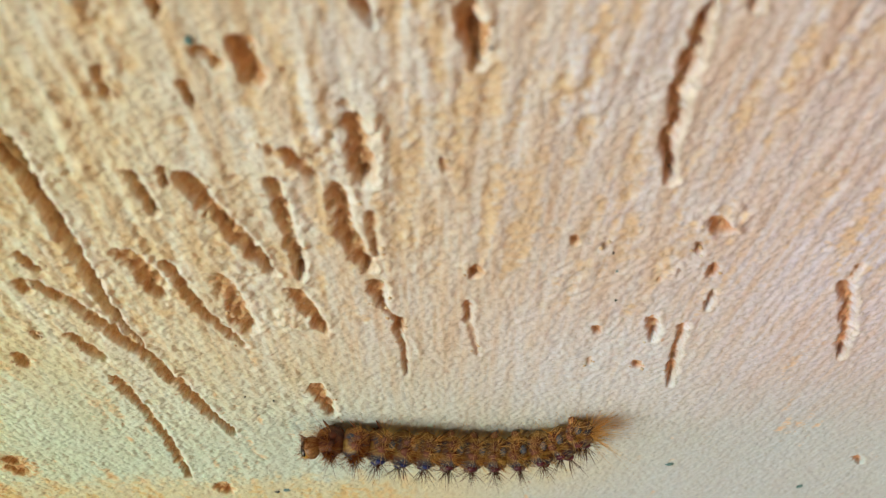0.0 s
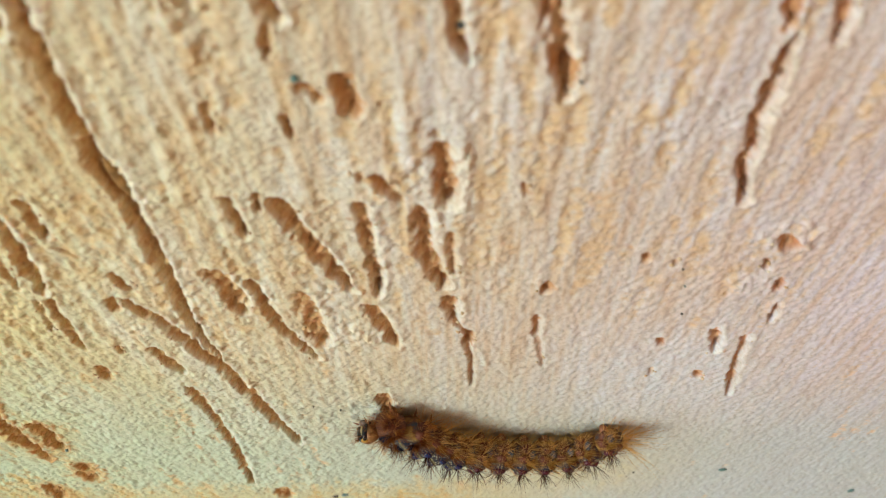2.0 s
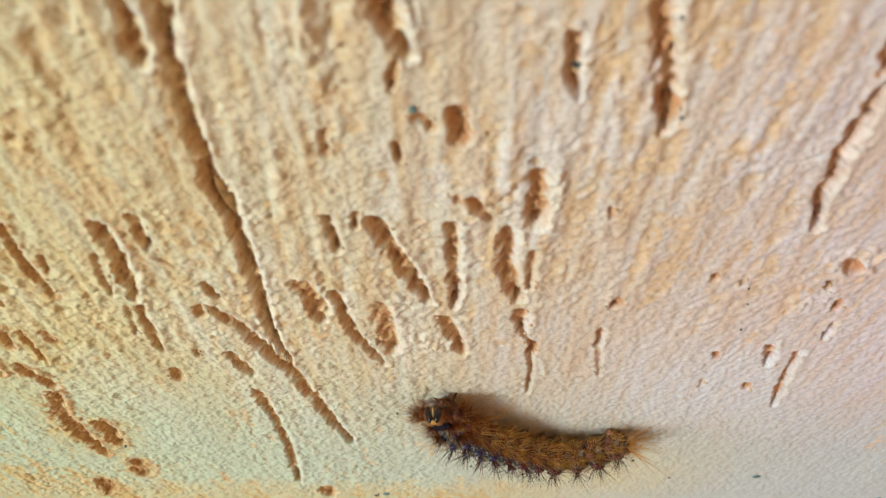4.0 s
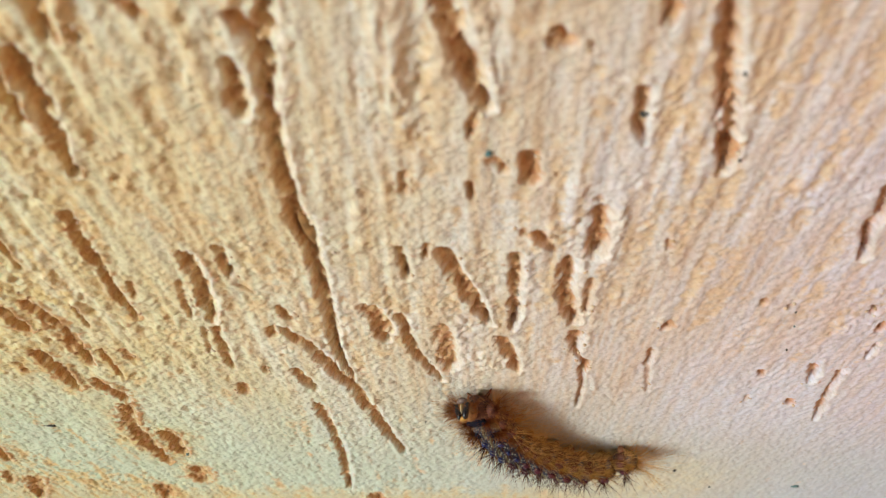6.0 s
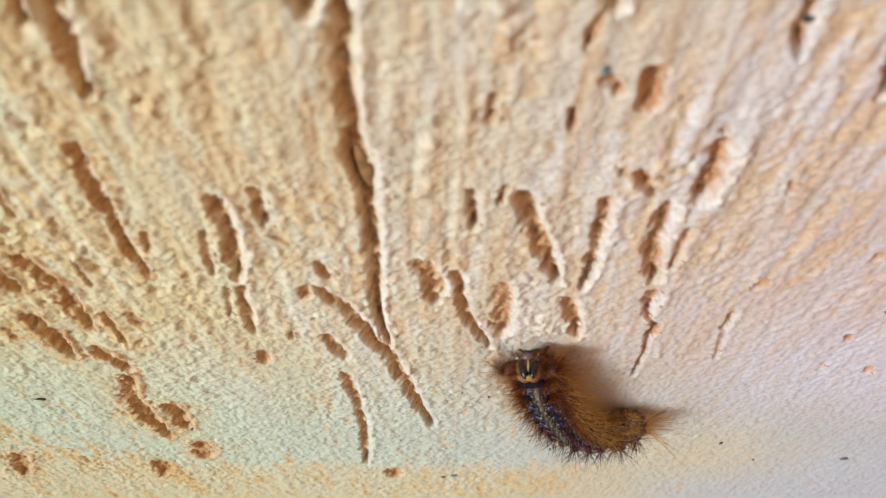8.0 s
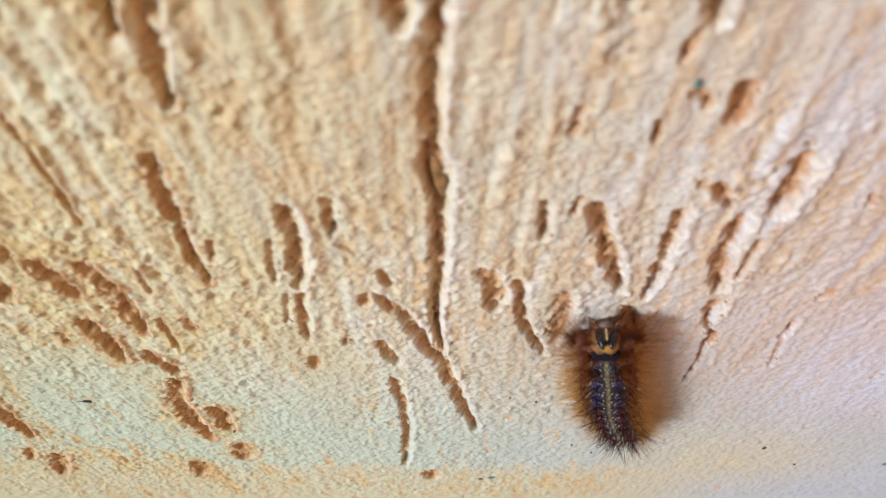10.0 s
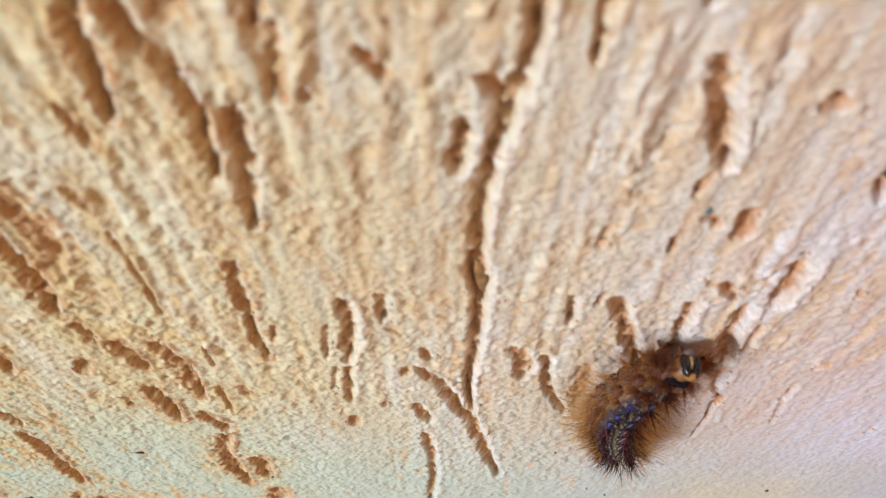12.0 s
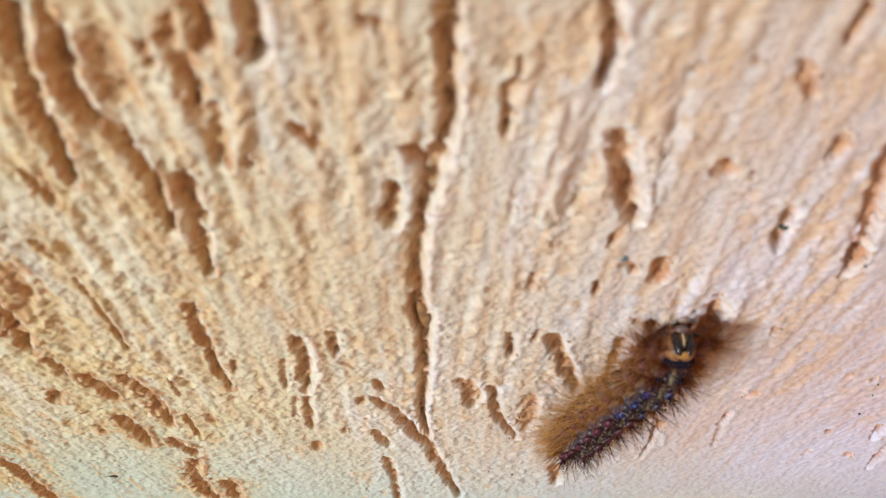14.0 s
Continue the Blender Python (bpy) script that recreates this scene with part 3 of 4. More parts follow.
            s = np.clip(((gx - ax) * dx + (gz - az) * dz) / (dx * dx + dz * dz + 1e-9), 0, 1)
            along = (r0 + s * (r1 - r0)) / runs[-1]
            narrow = 1.1 if runs[-1] < 2.5 * width else 1.14 - 0.38 * smooth01((along - 0.72) / 0.28) - 0.15 * smooth01((0.1 - along) / 0.1)
            here = np.hypot(gx - ax - s * dx, gz - az - s * dz) / (half * narrow)
            beyond = np.where(here < edge, gx - ax - s * dx > 0, beyond)
            deep = np.where(here < edge, 0.9 + 0.4 * smooth01((along - 0.75) / 0.2), deep)
            edge = np.minimum(edge, here)
        g = fringe[i0:i1, j0:j1]
        np.maximum(g, smooth01((1.75 + 1.1 * ragged[i0:i1, j0:j1] - edge) / 0.4) * min(1, depth / 1.3), out=g)
        c = cut[i0:i1, j0:j1]
        beyond = beyond & (runs[-1] > 2.2 * width + 2.0)
        # core colour with shade in it, reaching further up the shaded side
        k = core_shade[i0:i1, j0:j1]
        np.maximum(k, smooth01((np.where(beyond, 0.70, 1.25) + 0.3 * ragged[i0:i1, j0:j1] - edge) / np.where(beyond, 0.35, 0.6)) * min(1, depth / 1.1), out=k)
        np.maximum(c, 0.85 * depth * deep * (1 - np.where(beyond, smooth01((edge - 0.3) / (0.7 + min(0.35, 0.4 / width))), smooth01((edge - 0.15) / 1.2))) * (0.85 + 0.3 * ragged[i0:i1, j0:j1]), out=c)
        if min(xs) < -20:
            o = stain[i0:i1, j0:j1]
            np.maximum(o, np.exp(-np.maximum(0, edge - 1) * half / 2.4), out=o)
        # mask of the painted highlight, only on the side that faces the sun
        p = lit_lip[i0:i1, j0:j1]
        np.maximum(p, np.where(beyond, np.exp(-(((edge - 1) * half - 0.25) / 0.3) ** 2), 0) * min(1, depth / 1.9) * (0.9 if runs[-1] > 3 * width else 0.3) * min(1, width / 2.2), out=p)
        r = rim[i0:i1, j0:j1]
        np.maximum(r, np.where(beyond, (0.8 if runs[-1] > 3 * width else 0.45) * min(1, width / 2.2) * np.exp(-(((edge - 1) * half - 0.45) / 0.38) ** 2), 0.35 * np.exp(-((edge - 1.3) / 0.3) ** 2)) * min(1, depth / 1.5), out=r)
    for cx, cz, size, high in CLUMPS:
        i0, i1 = np.searchsorted(z, (cz - 2 * size, cz + 2 * size))
        j0, j1 = np.searchsorted(x, (cx - 2 * size, cx + 2 * size))
        gx, gz = np.meshgrid(x[j0:j1], z[i0:i1])
        near = np.exp(-((gx - cx) ** 2 + (gz - cz) ** 2) / (size * size))
        h[i0:i1, j0:j1] += near * high * (0.25 + 1.1 * crumbs[i0:i1, j0:j1] + 0.5 * ragged[i0:i1, j0:j1])
    for width, high, line in RIDGES:
        rows = np.where((z > -40) & (z < 60))[0]
        gx, gz = np.meshgrid(x, z[rows])
        far = np.full(gx.shape, 1e9)
        gx = gx + 0.5 * sway[rows]
        for (ax, az), (bx, bz) in zip(line, line[1:]):
            dx, dz = bx - ax, bz - az
            s = np.clip(((gx - ax) * dx + (gz - az) * dz) / (dx * dx + dz * dz), 0, 1)
            far = np.minimum(far, np.hypot(gx - ax - s * dx, gz - az - s * dz))
        h[rows] += high * np.exp(-(far / width) ** 2) * (0.7 + 0.6 * ragged[rows])
    h = h + rim * (0.18 + 0.34 * crumbs + 0.15 * ragged) * (1 - smooth01(cut / 0.5))
    broken_shade = core_shade + 0.8 * smooth01((0.5 * rim + 0.9 * ragged - 0.70 + 0.60 * smooth01((-5 - x) / 25)[None, :]) / 0.3) * smooth01(rim * 3)
    broken_shade = broken_shade + 0.8 * smooth01((pits * rough - 0.70) / 0.15)
    bare = (1 - skin) * (0.74 + 0.5 * ragged)
    broken_shade = broken_shade + 0.6 * smooth01((-patch - 1.0 + 0.15 * smooth01((-20 - x) / 40)[None, :]) / 0.35) * smooth01((62 - x) / 25)[None, :]
    # crumbs of the core round the grooves of the ochre side
    broken_shade = broken_shade + 0.5 * fringe * smooth01((-12 - x) / 25)[None, :]
    # crumbling edge of the coat low down
    crumbly = smooth01((-92 - z[:, None] + 5 * patch) / 8)
    # ochre along the low edge, and a soft patch round x 47, z -91
    low_ochre = 0.55 * smooth01((-90 - z[:, None] - 6 * patch + 4 * ragged) / 10) * smooth01((60 - x) / 25)[None, :]
    low_ochre = np.maximum(low_ochre, 0.6 * np.exp(-((x[None, :] - 47) / 18) ** 2 - ((z[:, None] + 91) / 21) ** 2 + 0.3 * patch + 0.3 * ragged))
    # a brightly lit smooth area, painted in as a bluish-white patch
    lit_patch = 0.65 * np.exp(-((x[None, :] - 58) / 15) ** 2 - ((z[:, None] + 43) / 19) ** 2) * np.clip(0.8 + 0.7 * patch + 0.5 * ragged, 0, 1.3)
    broken_shade = broken_shade + 0.15 * crumbly * smooth01((-patch - 0.25 + 0.4 * ragged) / 0.35) * smooth01((45 - x) / 30)[None, :]
    bare = np.clip(bare - 0.7 * lit_lip, 0, 1)
    stain = np.clip(stain * smooth01((-14 - x) / 30)[None, :] * (0.85 - 0.9 * patch + 0.7 * ragged), 0, 1)
    # ochre crumbs in loose swarms over the ochre side and along the low edge
    swarm = 0.9 * smooth01((-patch - 0.15 + 0.9 * ragged) / 0.5) * smooth01((-22 - x) / 30)[None, :] * smooth01((-35 - z[:, None]) / 20)
    swarm = np.maximum(swarm, crumbly * smooth01((-patch - 0.1 + 0.8 * ragged) / 0.4) * smooth01((45 - x) / 30)[None, :])
    stain = np.maximum(stain, swarm)
    return (h - cut * (1 + 0.35 * ragged)) * inside, np.clip(broken_shade, 0, 1) * inside, bare * inside, np.clip(lit_lip * (0.8 + 0.5 * ragged), 0, 1) * inside, np.clip(low_ochre, 0, 1) * inside, stain * inside, np.clip(lit_patch, 0, 1) * inside


def make_wall():
    h, broken_shade, bare, lit_lip, low_ochre, stain, lit_patch = wall_relief()
    nz, nx = h.shape
    gx, gz = np.meshgrid(WX, WZ)
    co = np.stack([gx, -h, gz], -1).reshape(-1, 3) * MM
    k = np.arange(nz * nx).reshape(nz, nx)
    quads = np.stack([k[:-1, :-1], k[:-1, 1:], k[1:, 1:], k[1:, :-1]], -1).reshape(-1, 4)
    # the edge is carried back to give the wall its thickness
    ring = np.concatenate([k[0, :-1], k[:-1, -1], k[-1, :0:-1], k[:0:-1, 0]])
    behind = co[ring].copy()
    behind[:, 1] = 0.25
    first = len(co)
    n = len(ring)
    a, b = np.arange(n), (np.arange(n) + 1) % n
    skirt = np.stack([ring[a], first + a, first + b, ring[b]], -1)
    back = [first, first + (nx - 1), first + (nx - 1) + (nz - 1), first + 2 * (nx - 1) + (nz - 1)]
    co = np.concatenate([co, behind])
    faces = np.concatenate([quads, skirt, [[back[0], back[3], back[2], back[1]]]])
    me = bpy.data.meshes.new("wall")
    me.vertices.add(len(co))
    me.vertices.foreach_set("co", co.ravel().astype(np.float32))
    me.loops.add(faces.size)
    me.loops.foreach_set("vertex_index", faces.ravel().astype(np.int32))
    me.polygons.add(len(faces))
    me.polygons.foreach_set("loop_start", (np.arange(len(faces)) * 4).astype(np.int32))
    smooth = np.ones(len(faces), bool)
    smooth[len(quads):] = False
    me.polygons.foreach_set("use_smooth", smooth)
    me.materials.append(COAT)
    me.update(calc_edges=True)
    for name, values in (("raw_shade", broken_shade), ("bare", bare), ("lit_lip", lit_lip), ("low_ochre", low_ochre), ("stain", stain), ("lit_patch", lit_patch)):
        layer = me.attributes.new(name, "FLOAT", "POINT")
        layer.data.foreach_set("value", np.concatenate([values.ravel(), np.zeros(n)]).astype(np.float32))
    ob = new("wall", me)
    ob.location = (0, 0, BASE)
    return tagged(ob, "cream textured render wall with worm-like vertical grooves", "wall", kind="structure"), h


wall, RELIEF = make_wall()


def coat_height(x, z):
    """The coat's height over the wall's plane at x, z, in millimetres."""
    return float(RELIEF[np.clip(np.searchsorted(WZ, z), 0, len(WZ) - 1), np.clip(np.searchsorted(WX, x), 0, len(WX) - 1)])


# unseen ground, its tan picked to bounce warm light up the wall
def make_ground():
    bm = bmesh.new()
    n, size = 40, 60.0
    for i in range(n + 1):
        for j in range(n + 1):
            u, v = i / n * 2 - 1, j / n * 2 - 1
            x, y = size * u * abs(u), size * v * abs(v)
            bm.verts.new((x, y, -0.005 + 0.01 * noise.noise((x * 2, y * 2, 0)) - 0.01))
    bm.verts.ensure_lookup_table()
    for i in range(n):
        for j in range(n):
            a = i * (n + 1) + j
            bm.faces.new((bm.verts[a], bm.verts[a + n + 1], bm.verts[a + n + 2], bm.verts[a + 1]))
    ob = new("ground", mesh_from(bm, "ground", BOUNCE_TAN))
    return tagged(ob, "unseen tan ground added for warm bounce light on the wall", "ground", kind="structure")


make_ground()


# added out of view: a sunlit reflector that warms the shaded faces
def make_fill_wall():
    bm = bmesh.new()
    bmesh.ops.create_cube(bm, size=1.0, matrix=Matrix.Translation((1.31, -1.4, 1.25)) @ Matrix.Diagonal((0.2, 3.3, 2.5, 1)))
    bmesh.ops.bevel(bm, geom=bm.edges[:], offset=0.01, segments=2, affect="EDGES")
    ob = new("wall_side", mesh_from(bm, "wall_side", TERRACOTTA, False))
    return tagged(ob, "unseen terracotta wall added to reflect warm fill light", "wall", kind="structure")


make_fill_wall()


def make_grains():
    """Loose-edged sand grains that sit in the coat beside the grooves."""
    rng = random.Random(11)
    shapes = []
    for k in range(6):
        bm = bmesh.new()
        bmesh.ops.create_icosphere(bm, subdivisions=1, radius=1.0)
        for v in bm.verts:
            v.co *= rng.uniform(0.7, 1.15)
        me = mesh_from(bm, "grain", GRAIN)
        shapes.append(me)
    count = 0
    while count < 280:
        width, depth, line = rng.choice(GROOVES)
        k = rng.randrange(len(line) - 1)
        s = rng.random()
        x = line[k][0] + (line[k + 1][0] - line[k][0]) * s + rng.choice((-1, 1)) * width * rng.uniform(0.45, 0.95)
        z = line[k][1] + (line[k + 1][1] - line[k][1]) * s + rng.uniform(-1, 1)
        if not (-60 < x < 75 and -95 < z < 50):
            continue
        r = rng.uniform(0.14, 0.34)
        g = new("grain", rng.choice(shapes))
        g.parent = wall
        g.location = (x * MM, -(coat_height(x, z) - r * 0.1) * MM, z * MM)
        g.rotation_euler = (rng.uniform(0, 6), rng.uniform(0, 6), rng.uniform(0, 6))
        g.scale = (r * MM, r * MM * rng.uniform(0.7, 1), r * MM * rng.uniform(0.8, 1.3))
        count += 1


# ---- the caterpillar: head and twelve rings, each a rigid piece ----
RINGS = 12
RADIUS = 3.0


def ring_size(k):
    """Half width of body ring k, counted from the head, in millimetres."""
    return RADIUS * (0.80, 0.90, 0.96, 1.0, 1.0, 1.0, 1.0, 1.0, 1.0, 0.96, 0.88, 0.72)[k]


def make_head(root):
    rng = random.Random(3)
    bm = bmesh.new()
    blob(bm, (0, -0.6 * MM, 0), (1.5 * MM, 1.2 * MM, 1.8 * MM), 20, 14)
    blob(bm, (0, 0.6 * MM, 0), (1.5 * MM, 1.2 * MM, 1.8 * MM), 20, 14)
    head = part("head", bm, HEAD_SHELL, root, "glossy orange-brown head with two black bars")
    for side in (-1, 1):
        bm = bmesh.new()
        turn = Matrix.Rotation(side * 0.22, 4, "X")
        blob(bm, (1.10 * MM, side * 0.72 * MM, 0.35 * MM), (0.70 * MM, 0.56 * MM, 1.42 * MM), 14, 10, turn)
        part("face_bar", bm, FACE_BLACK, head, "black bar")
        bm = bmesh.new()
        blob(bm, (1.0 * MM, side * 1.75 * MM, -0.95 * MM), (0.3 * MM, 0.3 * MM, 0.3 * MM), 8, 6)
        part("eye_patch", bm, FACE_BLACK, head)
        bm = bmesh.new()
        bristle(bm, (1.3 * MM, side * 1.2 * MM, -1.4 * MM), (0.8, side * 0.5, -0.3), 1.2 * MM, 0.16 * MM, rng, 0.1)
        part("antenna", bm, LEG, head)
    bm = bmesh.new()
    blob(bm, (1.3 * MM, 0, -0.1 * MM), (0.42 * MM, 0.15 * MM, 0.9 * MM), 12, 8)
    part("face_stripe", bm, FACE_CREAM, head, "cream middle stripe")
    bm = bmesh.new()
    blob(bm, (0.85 * MM, 0, 1.45 * MM), (0.6 * MM, 0.8 * MM, 0.42 * MM), 12, 8)
    part("crown_patch", bm, FACE_YELLOW, head, "yellow patch")
    bm = bmesh.new()
    blob(bm, (1.25 * MM, 0, -1.35 * MM), (0.62 * MM, 0.85 * MM, 0.5 * MM), 12, 8)
    part("jaw", bm, JAW, head, "grey mouthparts")
    bm = bmesh.new()
    for k in range(200):
        a, b = rng.uniform(-1.4, 1.4), rng.uniform(-0.9, 1.2)
        way = Vector((math.cos(a) * 0.8, math.sin(a), 0.5 * math.sin(b)))
        bristle(bm, Vector((0.9 * way.x, 1.9 * way.y, 1.6 * way.z)) * MM, way, rng.uniform(0.9, 2.8) * MM, 0.03 * MM, rng)
    part("face_hair", bm, HAIR_RUST, head)
    return head


def tuft(bm, rng, at, way, count, low, high, open_, radius):
    way = Vector(way).normalized()
    for _ in range(count):
        off = Vector((rng.gauss(0, 1), rng.gauss(0, 1), rng.gauss(0, 1))) * open_
        bristle(bm, Vector(at) + off * 0.25 * MM, way + off, rng.uniform(low, high) * MM, radius * MM, rng)


def crescent(bm, at, radius, thick, start, stop, lean):
    """A thin raised arc round a wart, tapering to both ends; angles in degrees, 0 is forward."""
    rings = []
    for i in range(9):
        u = i / 8
        q = radians(start + (stop - start) * u)
        out = Vector((math.cos(q), math.sin(q), 0))
        w = thick * (0.25 + 0.75 * math.sin(math.pi * u))
        c = Vector(at) + out * radius + Vector((0, 0, -lean * out.y * radius))
        rings.append([bm.verts.new(c + out * w * math.cos(a) + Vector((0, 0, w * math.sin(a)))) for a in (0, 1.257, 2.513, 3.77, 5.027)])
    for a, b in zip(rings, rings[1:]):
        for k in range(5):
            j = (k + 1) % 5
            bm.faces.new((a[k], a[j], b[j], b[k]))


def make_ring(k, root):
    """Body ring k: forward is +X, away from the wall is +Z."""
    rng = random.Random(40 + k)
    r = ring_size(k)
    bm = bmesh.new()
    blob(bm, (0, 0, 0), (2.45 * MM, r * MM, r * 0.98 * MM), 28, 16)
    for v in bm.verts:  # folds round the ring
        v.co.y *= 1 + 0.035 * math.cos(v.co.x / MM * 3.6)
        v.co.z *= 1 + 0.035 * math.cos(v.co.x / MM * 3.6)
    ring = part("body_ring", bm, SKIN if k else SKIN_FRONT, root)
    if k == 0:
        bm = bmesh.new()
        blob(bm, (0.4 * MM, 0, r * 0.74 * MM), (1.1 * MM, 1.75 * MM, 0.75 * MM), 16, 8)
        part("collar", bm, COLLAR, ring, "black collar plate")
    for side in (-1, 1):
        # upper warts: blue on the front rings, dark red behind
        at = Vector((0.1, side * r * 0.43, r * 0.86))
        bm = bmesh.new()
        grow = rng.uniform(0.85, 1.1) * (0.98 if k > 4 else 0.85)
        blob(bm, at * MM, (0.88 * grow * MM, 0.68 * grow * MM, 0.55 * grow * MM), 12, 8, jitter=0.05, rng=rng)
        if k < 2:
            part("wart", bm, COLLAR, ring, "black wart")
        elif k < 5:
            part("wart", bm, WART_BLUE, ring, "blue wart")
        else:
            part("wart", bm, WART_RED, ring, "dark red wart")
        if k > 1:
            bm = bmesh.new()
            crescent(bm, (at + Vector((0, 0, 0.12))) * MM, 0.98 * grow * MM, rng.uniform(0.045, 0.07) * MM, rng.uniform(-80, -45) if side > 0 else rng.uniform(-40, 0), rng.uniform(0, 35) if side > 0 else rng.uniform(55, 90), 0.45 * side)
            part("wart_crescent", bm, CRESCENT, ring, "cream crescent round a wart")
        bm = bmesh.new()
        tuft(bm, rng, (at + Vector((0, 0, 0.35))) * MM, (0, side * 0.45, 1), 20 if k else 10, 1.6, 3.8, 0.6, 0.036)
        part("hair_tuft", bm, HAIR_DARK, ring, "short dark bristles")
        # side warts with the long golden hair
        ahead = 0.9 if k == 0 else (0.25 if k < 3 else (-1.2 if k == RINGS - 1 else (-0.55 if k == RINGS - 2 else -0.12)))
        at = Vector((0.2, side * r * 0.95, r * 0.22))
        bm = bmesh.new()
        blob(bm, at * MM, (0.95 * MM, 0.8 * MM, 0.75 * MM), 12, 8, jitter=0.06, rng=rng)
        part("wart", bm, WART_RUST, ring, "rust-brown wart")
        bm = bmesh.new()
        tuft(bm, rng, at * MM, (ahead - 0.3, side, 0.05), 80 if k == 0 else 46, 2.0, 5.8, 0.42, 0.022)
        part("hair_tuft", bm, HAIR_BROWN if k < 2 else HAIR_GOLD, ring, "long rust-brown side hair" if k < 2 else "long golden-brown side hair")
        at = Vector((-0.2, side * r * 0.92, -r * 0.30))
        bm = bmesh.new()
        blob(bm, at * MM, (0.95 * MM, 0.95 * MM, 0.8 * MM), 12, 8, jitter=0.06, rng=rng)
        part("wart", bm, WART_RUST, ring, "rust-brown wart")
        bm = bmesh.new()
        tuft(bm, rng, at * MM, (ahead, side, -0.16), 60, 2.3, 7.2, 0.38, 0.021)
        part("hair_tuft", bm, HAIR_BROWN if k < 2 else HAIR_GOLD, ring, "long rust-brown side hair" if k < 2 else "long golden-brown side hair")
        at = Vector((-0.4, side * r * 0.8, r * 0.6))
        bm = bmesh.new()
        tuft(bm, rng, at * MM, (-0.8, side * 0.7, 0.2), 18, 1.5, 3.8, 0.36, 0.03)
        part("hair_tuft", bm, HAIR_RUST, ring, "rust-brown flank hair")
        bm = bmesh.new()
        tuft(bm, rng, (at + Vector((0.3, 0, -0.4))) * MM, (-1.0, side * 0.4, 0.12), 46, 1.5, 3.6, 0.30, 0.026)
        part("hair_tuft", bm, HAIR_RUST if k < 4 else (HAIR_BROWN if k < 7 else HAIR_YELLOW), ring, "brown flank hair" if k < 7 else "yellow flank hair")
        if k > 1:
            bm = bmesh.new()
            blob(bm, Vector((-1.15, side * r * 0.93, -r * 0.05)) * MM, (0.6 * MM, 0.55 * MM, 0.7 * MM), 12, 8, jitter=0.08, rng=rng)
            part("flank_fold", bm, FLANK_SLATE, ring, "slate-blue skin fold")
        if k == 0:  # the large tufted warts beside the head
            at = Vector((1.0, side * r * 1.15, 0.2))
            bm = bmesh.new()
            blob(bm, at * MM, (1.0 * MM, 1.0 * MM, 0.95 * MM), 12, 9, jitter=0.07, rng=rng)
            part("wart", bm, WART_RUST, ring, "large rust-brown shoulder wart")
            bm = bmesh.new()
            tuft(bm, rng, (at + Vector((0.3, side * 0.5, 0))) * MM, (0.8, side * 0.8, 0.1), 150, 0.8, 3.0, 0.55, 0.026)
            part("hair_tuft", bm, HAIR_SHOULDER, ring, "dense dark brown shoulder tuft")
        if k < 2:
            bm = bmesh.new()
            tuft(bm, rng, Vector((0.2, side * r * 0.62, r * 0.78)) * MM, (0.3 - 0.5 * k, side * 0.6, 0.6), 110, 0.8, 2.6, 0.7, 0.034)
            part("hair_tuft", bm, HAIR_RUST, ring, "rust-brown shoulder hair")
        # feet
        bm = bmesh.new()
        if k < 3:
            tuft(bm, rng, Vector((0.3, side * 1.1, -r * 0.8)) * MM, (0.5, side * 0.7, -0.5), 1, 1.9, 2.0, 0.05, 0.30)
            part("leg", bm, LEG, ring, "hooked rust-brown leg")
        elif k in (5, 6, 7, 8, 11):
            blob(bm, Vector((0, side * 1.5, -r * 0.86)) * MM, (0.7 * MM, 0.6 * MM, 0.75 * MM), 10, 8)
            part("proleg", bm, LEG, ring, "stubby clasping leg")
        else:
            bm.free()
    if k == RINGS - 1:
        bm = bmesh.new()
        tuft(bm, rng, Vector((-1.6, 0, 0.4)) * MM, (-1, 0, 0.2), 80, 3.0, 9.0, 0.5, 0.034)
        part("tail_hair", bm, HAIR_GOLD, ring, "long golden tail hair")
    return ring


caterpillar = new("caterpillar")
tagged(caterpillar, "hairy caterpillar with blue and red warts clinging to the wall", "caterpillar")
HEAD = make_head(caterpillar)
HEAD.scale = (0.92, 0.92, 0.92)
BODY = [make_ring(k, caterpillar) for k in range(RINGS)]


# ---- small things caught in the coat ----
def make_cocoon():
    bm = bmesh.new()
    rng = random.Random(8)
    blob(bm, (0, 0, 0), (0.62 * MM, 0.6 * MM, 3.5 * MM), 16, 14, jitter=0.04, rng=rng)
    ob = new("cocoon", mesh_from(bm, "cocoon", COCOON))
    ob.matrix_world = pose(-3.75 * MM, 1.0 * MM, BASE + 6.2 * MM, 0, -8, 0)
    return tagged(ob, "small ochre-brown insect cocoon wedged in a groove", "cocoon")


def make_fleck(x, z, long_, wide, mat, turn, label):
    rng = random.Random(int(x * 13 + z * 7))
    bm = bmesh.new()
    blob(bm, (0, 0, 0), (long_ * MM, 0.16 * MM, wide * MM), 8, 6, jitter=0.22, rng=rng)
    ob = new("debris_fleck", mesh_from(bm, "debris_fleck", mat))
    ob.matrix_world = pose(x * MM, -(coat_height(x, z) + 0.10) * MM, BASE + z * MM, 0, turn, 0)
    return tagged(ob, label, "debris", "flecks on the wall")


